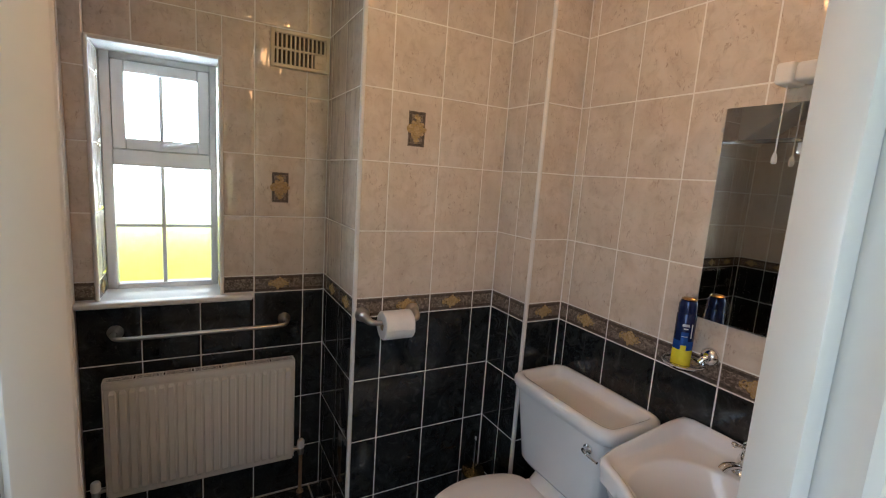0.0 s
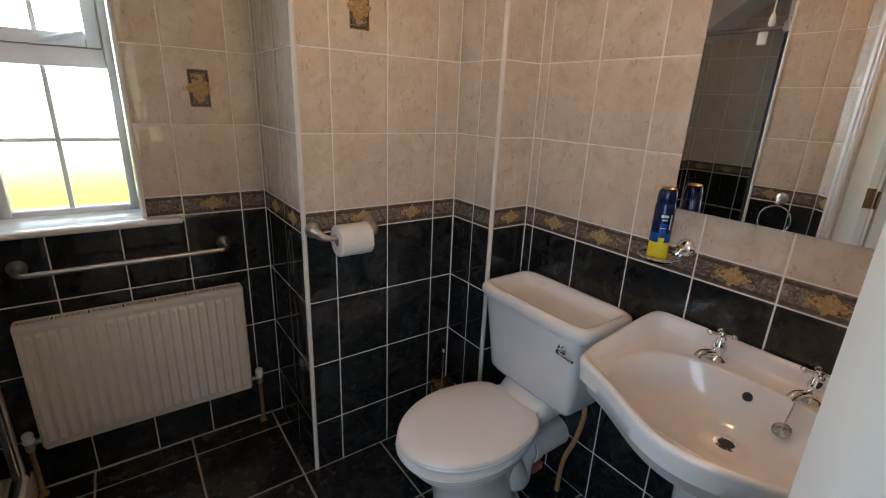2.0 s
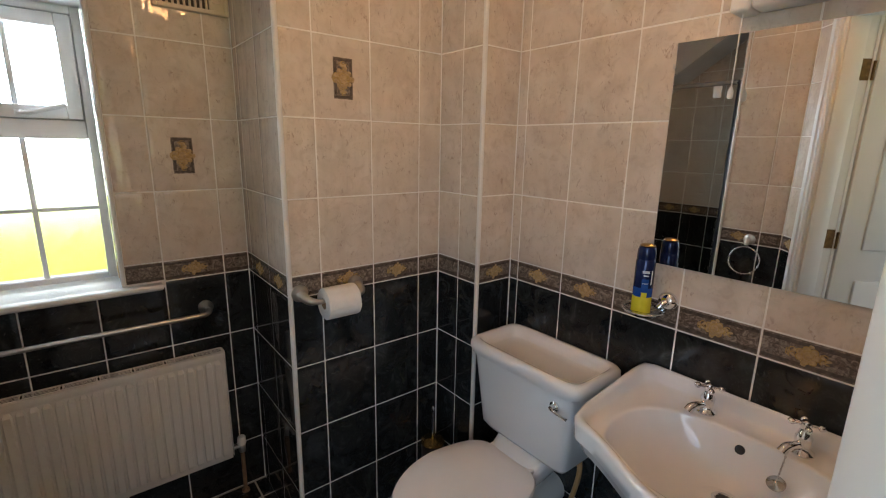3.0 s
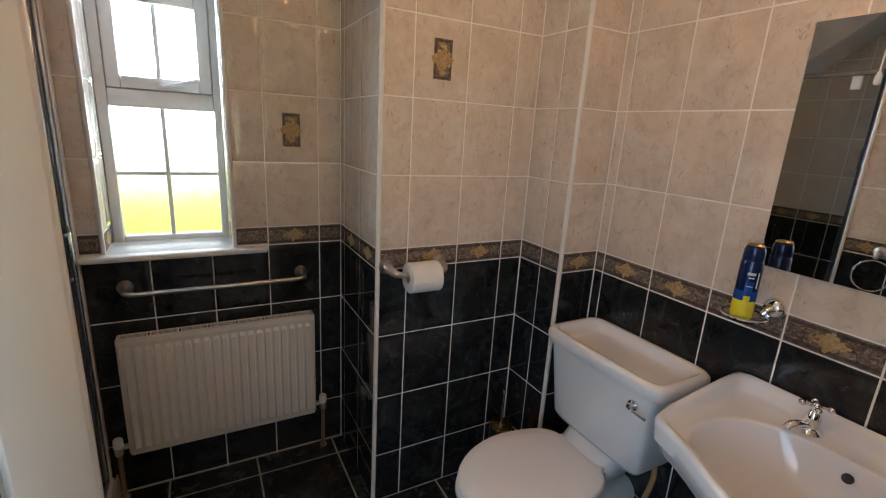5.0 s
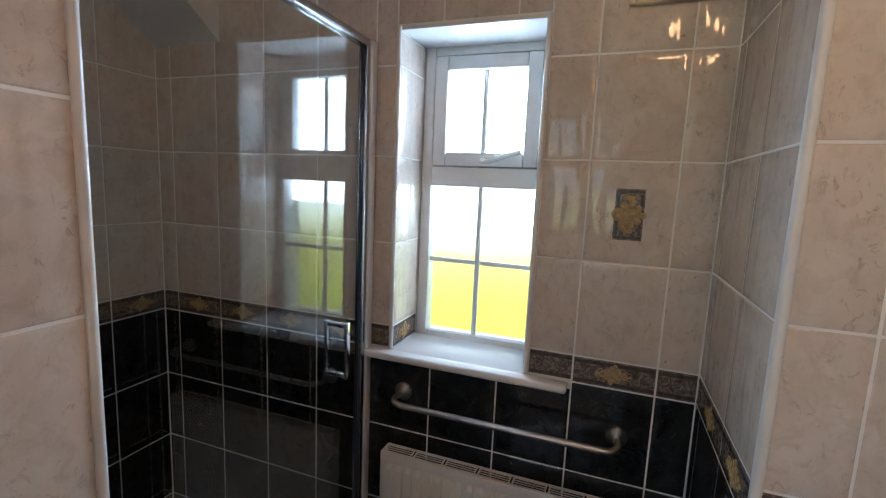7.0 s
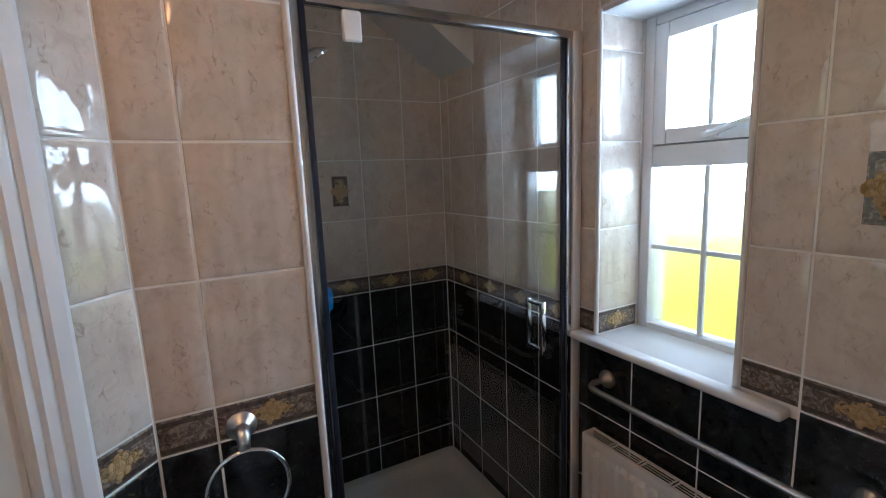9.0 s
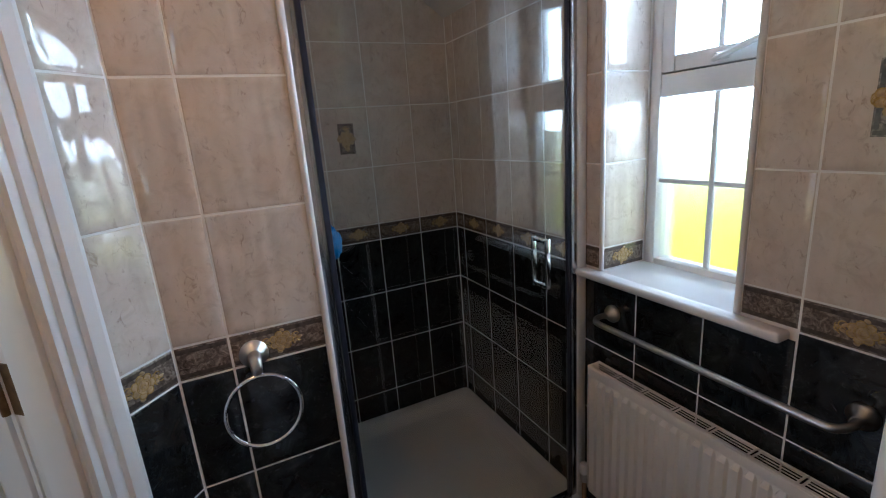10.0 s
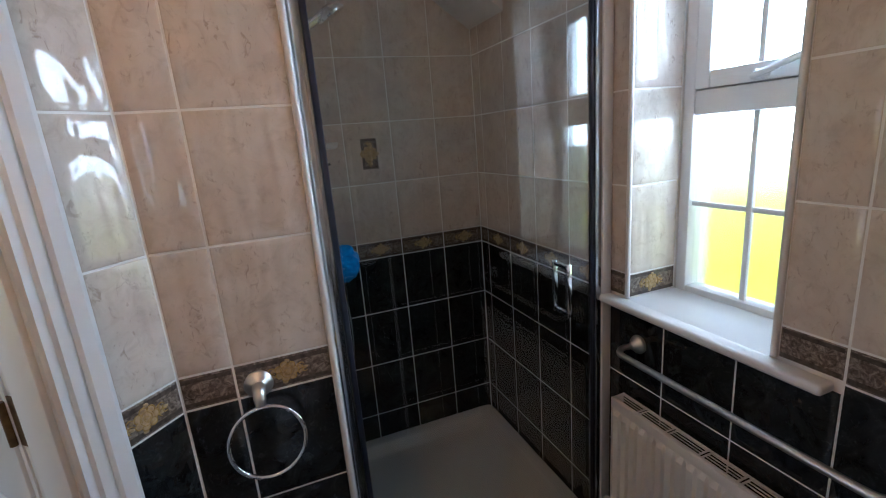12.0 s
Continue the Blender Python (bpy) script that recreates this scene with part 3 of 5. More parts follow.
def build_towel_rail():
    root = holder("towel_rail", (0.05, 1.99, 0.83), "satin metal towel rail fixed above the radiator", "towel rail")
    xa, xb, z, y = -0.247, 0.352, 0.832, 1.915
    bm = fresh()
    pts = smooth_path(((xa, 1.985, z), (xa - 0.004, 1.945, z), (xa + 0.012, y + 0.004, z - 0.002), (xa + 0.04, y, z - 0.003)), 6)
    pts += smooth_path(((xb - 0.04, y, z - 0.003), (xb - 0.012, y + 0.004, z - 0.002), (xb + 0.004, 1.945, z), (xb, 1.985, z)), 6)
    tube(bm, pts, 0.0085, 14)
    part("bar", bm, SATIN, root)
    for x in (xa, xb):
        bm = fresh()
        lathe(bm, ((0.026, 0.0), (0.027, 0.006), (0.023, 0.013), (0.013, 0.019), (0.009, 0.030)), (x, NORTH - 0.0005, z), (0, -1, 0), 28)
        part("flange", bm, SATIN, root)
    settle(root)


build_radiator()
build_towel_rail()


def build_vent():
    root = holder("wall_vent", (0.4, 2.0, 1.87), "cream plastic slotted ventilator on the wall", "air vent")
    x0, x1, z0, z1, y = 0.287, 0.516, 1.870, 2.012, NORTH
    bm = fresh()
    frame_bars(bm, x0, x1, z0, z1, y - 0.018, y - 0.0005, 0.014, 0.003)
    box(bm, x0 + 0.014, x1 - 0.014, y - 0.0165, y - 0.004, 1.938, 1.945, 0.001, 1)
    part("frame", bm, CREAM, root)
    # no hole is cut: a dark plate carries the shade behind the slots
    bm = fresh()
    box(bm, x0 + 0.010, x1 - 0.010, y - 0.003, y - 0.0007, z0 + 0.010, z1 - 0.010)
    part("backing", bm, DARK, root, "dark plate coloured as the shade behind the slots")
    step = 0.0168
    for i in range(12):
        sx = x0 + 0.0225 + i * step
        for a, b in ((z0 + 0.014, 1.938), (1.945, z1 - 0.014)):
            if b < 1.94 and i >= 9:
                continue
            bm = fresh()
            box(bm, sx - 0.0001, sx + 0.0062, y - 0.0155, y - 0.004, a, b, 0.0008, 1)
            part("slat", bm, CREAM, root, smooth=None)
    bm = fresh()
    box(bm, x1 - 0.060, x1 - 0.014, y - 0.016, y - 0.003, z0 + 0.014, 1.938, 0.002)
    box(bm, x1 - 0.050, x1 - 0.024, y - 0.022, y - 0.015, z0 + 0.034, z0 + 0.042, 0.0015)
    box(bm, x1 - 0.030, x1 - 0.024, y - 0.022, y - 0.015, z0 + 0.042, z0 + 0.052, 0.0015)
    part("shutter_control", bm, CREAM, root)
    settle(root)


build_vent()


# ---- toilet ----
TY = 1.060


def build_toilet():
    root = holder("toilet", (0.95, TY, 0.0), "white china toilet with a closed lid and recessed cistern top", "toilet")
    # pan: flared foot, waisted stem, wide moulded bowl
    rows = ((0.000, 0.905, 0.186, 0.132), (0.024, 0.905, 0.186, 0.132), (0.032, 0.905, 0.181, 0.127), (0.036, 0.905, 0.170, 0.116), (0.052, 0.904, 0.162, 0.108), (0.080, 0.902, 0.155, 0.103),
            (0.130, 0.898, 0.152, 0.100), (0.180, 0.892, 0.152, 0.101), (0.225, 0.886, 0.160, 0.109), (0.262, 0.876, 0.174, 0.122), (0.292, 0.868, 0.186, 0.132), (0.304, 0.866, 0.190, 0.136),
            (0.308, 0.865, 0.202, 0.147), (0.314, 0.864, 0.206, 0.151), (0.330, 0.861, 0.208, 0.153), (0.334, 0.860, 0.204, 0.149), (0.336, 0.860, 0.198, 0.143), (0.339, 0.859, 0.198, 0.143), (0.341, 0.858, 0.220, 0.162), (0.347, 0.857, 0.224, 0.166),
            (0.359, 0.856, 0.225, 0.167), (0.362, 0.855, 0.220, 0.162), (0.364, 0.854, 0.212, 0.155), (0.367, 0.854, 0.212, 0.155), (0.369, 0.853, 0.236, 0.176), (0.376, 0.852, 0.240, 0.180), (0.386, 0.852, 0.238, 0.178), (0.390, 0.852, 0.226, 0.166))
    bm = fresh()
    loft(bm, [oval(cx, TY, rx, ry, z, 48, 2.15) for z, cx, rx, ry in rows])
    pan = part("pan", bm, CERAMIC, root, smooth=32)
    # shelf under the cistern and the trap behind
    bm = fresh()
    loft(bm, [oval(x, TY, rx, ry, z, 32, 3.2) for z, x, rx, ry in ((0.320, 1.10, 0.08, 0.070), (0.345, 1.12, 0.115, 0.085), (0.375, 1.135, 0.135, 0.100), (0.392, 1.150, 0.132, 0.108), (0.420, 1.165, 0.118, 0.112), (0.449, 1.180, 0.100, 0.110))])
    part("cistern_shelf", bm, CERAMIC, root, smooth=50)
    bm = fresh()
    tube(bm, smooth_path(((0.96, TY - 0.035, 0.30), (1.02, TY - 0.045, 0.18), (1.055, TY - 0.040, 0.13), (1.09, TY - 0.02, 0.185), (1.14, TY - 0.01, 0.205)), 6), 0.052, 20)
    part("trap", bm, CERAMIC, root)
    bm = fresh()
    tube(bm, ((1.125, TY - 0.012, 0.203), (1.297, TY - 0.012, 0.203)), 0.056, 24)
    tube(bm, ((1.125, TY - 0.012, 0.203), (1.150, TY - 0.012, 0.203)), 0.063, 24)
    part("pan_connector", bm, TRIM, root, "white plastic pan connector")
    for fy in (-0.105, 0.105):
        bm = fresh()
        lathe(bm, ((0.007, 0.0), (0.007, 0.006), (0.004, 0.009)), (0.99, TY + fy, 0.046), (0.2, fy * 6, 0.9), 12)
        part("floor_screw", bm, BLACK_PLASTIC, pan, "dark floor fixing screw")
    # seat ring and lid: round nose, squarer back
    def lid_loop(z, grow, k=56):
        shrink = 1.0 + min(0.0, grow) / 0.19
        grow = max(0.0, grow)
        out = []
        for i in range(k):
            a = 2 * math.pi * i / k
            c, s = math.cos(a), math.sin(a)
            p = 2.0 if c < 0 else 2.0 + 6.5 * c
            rx = 0.250 if c < 0 else 0.196
            wide = 0.181 - 0.066 * max(0.0, c) ** 1.3
            out.append(Vector((0.866 + shrink * (rx + grow) * math.copysign(abs(c) ** (2 / p), c), TY + shrink * (wide + grow) * math.copysign(abs(s) ** (2 / p), s), z)))
        return out
    bm = fresh()
    loft(bm, [lid_loop(z, g) for z, g in ((0.393, -0.014), (0.3945, -0.007), (0.400, -0.004), (0.406, -0.007), (0.408, -0.016))])
    part("seat", bm, SEAT, root, "white plastic seat ring", 32)
    bm = fresh()
    loft(bm, [lid_loop(z, g) for z, g in ((0.4105, -0.014), (0.4125, -0.002), (0.418, 0.002), (0.425, -0.002), (0.430, -0.014), (0.433, -0.045), (0.435, -0.11), (0.4355, -0.17))])
    part("lid", bm, SEAT, root, "closed white plastic lid", 32)
    for hy in (-0.075, 0.075):
        bm = fresh()
        box(bm, 1.050, 1.082, TY + hy - 0.02, TY + hy + 0.02, 0.393, 0.425, 0.006)
        part("seat_hinge", bm, SEAT, root)
    # cistern, tapering towards the bottom
    cy = 1.046
    bm = fresh()
    loft(bm, [oval(x, cy, rx, ry, z, 64, 10.0) for z, x, rx, ry in ((0.450, 1.190, 0.085, 0.160), (0.456, 1.188, 0.098, 0.174), (0.476, 1.186, 0.108, 0.186), (0.600, 1.180, 0.115, 0.196),
                                                                      (0.720, 1.174, 0.120, 0.209), (0.736, 1.172, 0.121, 0.211))])
    cistern = part("cistern", bm, CERAMIC, root, smooth=50)
    bm = fresh()
    prof = ((0.7365, -0.004), (0.738, 0.006), (0.752, 0.012), (0.762, 0.014), (0.778, 0.012), (0.787, 0.004), (0.788, -0.006), (0.785, -0.014), (0.768, -0.019), (0.752, -0.024), (0.7475, -0.032), (0.747, -0.060))
    loft(bm, [oval(1.170 + max(0.0, -g) * 0.05, cy, 0.116 + g, 0.222 + g, z, 64, 8.0) for z, g in prof])
    part("cistern_top", bm, CERAMIC, root, "raised rim round a shallow recessed top", 55)
    bm = fresh()
    lathe(bm, ((0.016, 0.0), (0.016, 0.006), (0.010, 0.010), (0.008, 0.022)), (1.056, 0.892, 0.700), (-1, 0, 0), 20)
    tube(bm, smooth_path(((1.036, 0.892, 0.700), (1.030, 0.878, 0.699), (1.028, 0.850, 0.698), (1.028, 0.832, 0.697)), 5), 0.0045, 10)
    part("flush_lever", bm, CHROME, cistern, "chrome flush lever")
    settle(root)


build_toilet()


def build_supply_pipe():
    bm = fresh()
    tube(bm, smooth_path(((1.215, 0.893, 0.452), (1.215, 0.890, 0.39), (1.225, 0.915, 0.28), (1.238, 0.955, 0.17), (1.240, 0.968, 0.08), (1.240, 0.970, -0.004))), 0.0085, 12)
    tagged(link("supply_pipe", bm, HOSE_TAN, 40), "tan water pipe rising from the floor to the cistern", "pipe")


build_supply_pipe()


def build_cloth():
    bm = fresh()
    for k in range(3):
        loops = []
        for i in range(8):
            x = 1.195 + 0.075 * i / 7
            w = 0.002 * math.sin(i * 1.3 + k)
            loops.append([Vector((x, 1.075 + w, 0.001 + 0.012 * k)), Vector((x, 1.160 - w, 0.001 + 0.012 * k)), Vector((x, 1.162 - w, 0.011 + 0.012 * k + w)), Vector((x, 1.073 + w, 0.011 + 0.012 * k + w))])
        loft(bm, loops)
    tagged(link("folded_cloth", bm, PINK, None), "folded pink cloth lying on the floor behind the toilet", "cloth")


build_cloth()


def build_toilet_brush():
    x, y = 1.035, 1.455
    root = holder("toilet_brush", (x, y, 0), "toilet brush in a black pot with brass rim", "toilet brush")
    bm = fresh()
    lathe(bm, ((0.040, 0.0), (0.046, 0.004), (0.044, 0.15), (0.046, 0.262)), (x, y, 0.001), (0, 0, 1), 28)
    part("pot", bm, BLACK_PLASTIC, root)
    bm = fresh()
    lathe(bm, ((0.047, 0.262), (0.049, 0.266), (0.047, 0.272), (0.020, 0.278), (0.008, 0.284)), (x, y, 0.001), (0, 0, 1), 28)
    part("rim", bm, BRASS, root, "brass lid and rim")
    bm = fresh()
    lathe(bm, ((0.005, 0.282), (0.0045, 0.40), (0.0065, 0.405), (0.0085, 0.412), (0.0085, 0.420), (0.004, 0.427)), (x, y, 0.001), (0, 0, 1), 16)
    part("handle", bm, CHROME, root, "thin chrome handle")
    settle(root)


build_toilet_brush()


# ---- toilet roll ----
def build_roll():
    root = holder("toilet_roll_holder", (0.645, PIL1_Y, 0.97), "satin metal toilet roll holder with two curved arms", "toilet roll holder")
    z, yr = 0.968, 1.482
    for x, way in ((0.552, 1), (0.752, -1)):
        bm = fresh()
        lathe(bm, ((0.028, 0.0), (0.0285, 0.006), (0.025, 0.014), (0.018, 0.022)), (x, PIL1_Y - 0.0005, z), (0, -1, 0), 24)
        pts = smooth_path(((x, PIL1_Y - 0.008, z), (x, PIL1_Y - 0.038, z - 0.004), (x + way * 0.010, yr + 0.006, z - 0.011), (x + way * 0.034, yr, z - 0.016), (x + way * 0.05, yr, z - 0.017)), 5)
        tube(bm, pts, 0.01, 14, radii=[0.0195 - 0.011 * min(1, i / 16) for i in range(len(pts))])
        part("arm", bm, SATIN, root)
    bm = fresh()
    tube(bm, ((0.592, yr, z - 0.017), (0.712, yr, z - 0.017)), 0.007, 12)
    part("spindle", bm, SATIN, root)
    settle(root)
    roll = holder("toilet_roll", (0.66, yr, 0.88), "white toilet roll on its holder, nearly full", "toilet roll")
    bm = fresh()
    prof = [(0.0185, 0.0), (0.0495, 0.0), (0.0520, 0.003), (0.0520, 0.108), (0.0495, 0.111), (0.0185, 0.111), (0.0185, 0.0)]
    lathe(bm, prof, (0.603, yr, z - 0.0265), (1, 0, 0), 48, cap=False)
    part("paper", bm, PAPER, roll, smooth=35)
    bm = fresh()
    lathe(bm, [(0.0178, 0.001), (0.0184, 0.001), (0.0184, 0.110), (0.0178, 0.110), (0.0178, 0.001)], (0.603, yr, z - 0.0265), (1, 0, 0), 32, cap=False)
    part("core", bm, CARD, roll, "cardboard core")
    bm = fresh()
    loops = []
    for i in range(6):
        a = radians(95 + 14 * i)
        loops.append([Vector((xx, yr - math.sin(a) * (0.0520 + h), z - 0.0265 + math.cos(a) * (0.0520 + h))) for xx, h in ((0.604, 0.0004), (0.713, 0.0004), (0.713, 0.0016), (0.604, 0.0016))])
    loft(bm, loops)
    part("loose_end", bm, PAPER, roll)
    settle(roll)


build_roll()


# ---- washbasin ----
BY = 0.448


def basin_edge(a, grow=0.0, back=1.292):
    """Distance from the bowl's middle to the basin's outline at angle a; serpentine front, straight back."""
    cx = 1.075
    c, s = math.cos(a), math.sin(a)
    lo, hi = 0.05, 0.6
    for _ in range(40):
        r = (lo + hi) / 2
        x, v = cx + r * c, abs(r * s)
        t = min(1.0, v / 0.290)
        front = 0.808 + 0.102 * t * t * (3 - 2 * t) - grow
        side = 0.312 - 0.02 * max(0.0, (1.30 - x) - 0.30) / 0.1 * (1 if x > 0.9 else 1) + grow
        d = [(back - x), (side - v), (x - front)]
        inside = sum(math.exp(-min(60, max(-60, q)) * 95) for q in d) < 1.0
        lo, hi = (r, hi) if inside else (lo, r)
    return lo


def build_basin():
    root = holder("washbasin", (1.1, BY, 0.0), "white china pedestal washbasin with a shaped front and two taps", "washbasin")
    k = 96
    cx = 1.075

    def outline(z, grow, back=1.292):
        turns = [(basin_edge(2 * math.pi * i / k, grow, back), 2 * math.pi * i / k) for i in range(k)]
        return [Vector((cx + r * math.cos(a), BY + r * math.sin(a), z)) for r, a in turns]

    def bowl(z, rx, ry, x):
        out = []
        for i in range(k):
            a = 2 * math.pi * i / k
            c, s = math.cos(a), math.sin(a)
            p = 2.5
            r = 1.0 / ((abs(c) / rx) ** p + (abs(s) / ry) ** p) ** (1 / p)
            out.append(Vector((x + r * c, BY + r * s, z)))
        return out

    def back_lift(loop, lift):
        """Raise the ledge along the wall."""
        out = []
        for p in loop:
            t = min(1.0, max(0.0, (p.x - 0.93) / 0.32))
            out.append(Vector((p.x, p.y, p.z + lift * t * t * (3 - 2 * t))))
        return out

    top = 0.800
    loops = []
    for z, rx, ry, x in ((0.630, 0.06, 0.07, 1.13), (0.650, 0.12, 0.15, 1.12), (0.680, 0.17, 0.22, 1.10)):
        loops.append(bowl(z, rx, ry, x))
    loops.append(outline(0.700, -0.036))
    loops.append(outline(0.712, -0.022))
    loops.append(outline(0.742, -0.013))
    loops.append(outline(0.746, -0.004))
    loops.append(outline(0.772, -0.002))
    loops.append(outline(top - 0.012, 0.000))
    loops.append(back_lift(outline(top - 0.004, -0.002, 1.292), 0.030))
    loops.append(back_lift(outline(top, -0.008, 1.289), 0.034))
    loops.append(back_lift(outline(top - 0.001, -0.016, 1.282), 0.034))
    loops.append(back_lift(outline(top - 0.006, -0.022, 1.277), 0.028))
    loops.append(back_lift(outline(top - 0.013, -0.028, 1.272), 0.010))
    loops.append(outline(top - 0.015, -0.036, 1.264))
    loops.append(bowl(top - 0.0146, 0.1840, 0.250, 1.0325))
    rim = bowl(top - 0.0165, 0.1735, 0.236, 1.0315)
    loops.append(bowl(top - 0.0148, 0.1785, 0.243, 1.0320))
    loops.append(rim)
    low = [Vector((1.105 + 0.024 * math.cos(2 * math.pi * i / k), BY + 0.024 * math.sin(2 * math.pi * i / k), 0)) for i in range(k)]
    for t, z in ((0.012, top - 0.020), (0.035, top - 0.028), (0.075, top - 0.042), (0.13, top - 0.058), (0.20, top - 0.075), (0.30, top - 0.094), (0.42, top - 0.110), (0.58, top - 0.124), (0.78, top - 0.133), (1.0, top - 0.138)):
        loops.append([Vector((p.x + (q.x - p.x) * t, p.y + (q.y - p.y) * t, z)) for p, q in zip(rim, low)])
    bm = fresh()
    loft(bm, loops)
    basin = part("bowl", bm, CERAMIC, root, "china bowl with raised back ledge", 60)
    bm = fresh()
    rows = ((0.0, 0.098, 0.118), (0.03, 0.098, 0.118), (0.05, 0.086, 0.102), (0.30, 0.075, 0.086), (0.50, 0.084, 0.096), (0.60, 0.100, 0.118), (0.665, 0.120, 0.150))
    loft(bm, [oval(1.150, BY, rx, ry, z, 40, 2.4) for z, rx, ry in rows])
    part("pedestal", bm, CERAMIC, root, "tapered china pedestal", 50)
    bm = fresh()
    lathe(bm, ((0.0265, 0.0), (0.0265, 0.003), (0.019, 0.004), (0.017, 0.0015)), (1.105, BY, top - 0.1378), (0, 0, 1), 28)
    waste = part("waste", bm, CHROME, basin, "chrome waste ring")
    # solid black disc gives the drain its inner shade by colour
    bm = fresh()
    lathe(bm, ((0.0176, 0.0), (0.0172, 0.0030), (0.002, 0.0028)), (1.105, BY, top - 0.1376), (0, 0, 1), 24)
    part("drain_hole", bm, BLACK_PLASTIC, waste, "black disc coloured as the shade in the drain")
    # the overflow is a black disc too, its depth only coloured on
    bm = fresh()
    lathe(bm, ((0.011, 0.0), (0.011, 0.002), (0.009, 0.001), (0.002, 0.0005)), (1.1945, BY + 0.010, top - 0.050), (-0.9, 0, 0.42), 20)
    part("overflow", bm, BLACK_PLASTIC, basin, "black disc coloured as the shade in the overflow")

    def tap(y, turn):
        x, z = 1.240, top - 0.0155
        bm = fresh()
        lathe(bm, ((0.026, 0.0), (0.026, 0.004), (0.018, 0.009), (0.014, 0.018), (0.0165, 0.030), (0.017, 0.040), (0.0125, 0.050), (0.0085, 0.066)), (x, y, z), (0, 0, 1), 24)
        t = part("tap", bm, CHROME, root, "chrome pillar tap with a cross head")
        bm = fresh()
        pts = smooth_path(((x - 0.006, y + 0.003, z + 0.017), (x - 0.026, y + 0.011, z + 0.022), (x - 0.044, y + 0.019, z + 0.021), (x - 0.055, y + 0.024, z + 0.010)), 5)
        tube(bm, pts, 0.010, 14, radii=[0.0095 + 0.002 * i / len(pts) for i in range(len(pts))])
        part("spout", bm, CHROME, t)
        bm = fresh()
        for q in range(4):
            a = turn + math.pi / 2 * q
            d = Vector((math.cos(a), math.sin(a), 0))
            o = Vector((x, y, z + 0.070))
            tube(bm, (o, o + d * 0.024), 0.0042, 10)
            lathe(bm, ((0.002, -0.008), (0.0065, -0.005), (0.008, 0.0), (0.0065, 0.005), (0.002, 0.008)), o + d * 0.027, d, 14)
        lathe(bm, ((0.010, -0.010), (0.012, 0.0), (0.009, 0.008), (0.003, 0.011)), (x, y, z + 0.070), (0, 0, 1), 16)
        part("cross_head", bm, CHROME, t)

    tap(BY + 0.110, 0.5)
    tap(BY - 0.092, 0.35)
    # plug lying on the bowl's slope, with its ball chain
    bm = fresh()
    lathe(bm, ((0.015, -0.006), (0.018, 0.000), (0.019, 0.004), (0.012, 0.006), (0.004, 0.012)), (1.172, BY - 0.074, top - 0.078), (-0.5, 0.1, 0.85), 24)
    plug = part("plug", bm, ALU, root, "metal plug on a ball chain")
    bm = fresh()
    way = smooth_path(((1.170, BY - 0.074, top - 0.066), (1.182, BY - 0.076, top - 0.035), (1.200, BY - 0.078, top + 0.004), (1.224, BY - 0.086, top + 0.012)), 8)
    tube(bm, way, 0.0016, 6)
    for q in way[::2]:
        lathe(bm, ((0.0008, -0.0026), (0.0026, 0.0), (0.0008, 0.0026)), q, (0, 0, 1), 8)
    part("chain", bm, CHROME, plug)
    settle(root)


build_basin()


# ---- mirror, mirror light, soap dish, can ----
def build_mirror():
    root = holder("wall_mirror", (EAST, 0.53, 1.133), "frameless rectangular wall mirror above the washbasin", "mirror")
    bm = fresh()
    box(bm, EAST - 0.008, EAST - 0.001, 0.300, 0.775, 1.133, 1.716, 0.0)
    part("glass", bm, MIRROR, root, "silvered glass with polished edges", None)
    for y in (0.2975, 0.7775):
        for z in (1.19, 1.66):
            bm = fresh()
            box(bm, EAST - 0.010, EAST - 0.0005, y - 0.004, y + 0.004, z - 0.006, z + 0.006, 0.0015)
            part("clip", bm, SATIN, root, "small metal mirror clip")
    settle(root)


def build_mirror_light():
    root = holder("mirror_light", (EAST, 0.45, 1.748), "white mirror light with a pull cord, switched off", "wall lamp")
    bm = fresh()
    box(bm, 1.232, EAST - 0.0005, 0.26, 0.600, 1.752, 1.796, 0.010, 3)
    part("body", bm, TRIM, root)
    for a, b in ((0.600, 0.640), (0.220, 0.260)):
        bm = fresh()
        box(bm, 1.229, EAST - 0.0005, a, b, 1.749, 1.799, 0.008, 3)
        part("end_cap", bm, TRIM, root, "white end cap")
    bm = fresh()
    tube(bm, ((1.250, 0.618, 1.746), (1.251, 0.619, 1.585)), 0.0016, 8)
    cord = part("pull_cord", bm, TRIM, root)
    bm = fresh()
    lathe(bm, ((0.003, 0.022), (0.006, 0.012), (0.0065, 0.0), (0.004, -0.004)), (1.251, 0.619, 1.570), (0, 0, 1), 14)
    part("toggle", bm, TRIM, cord)
    settle(root)


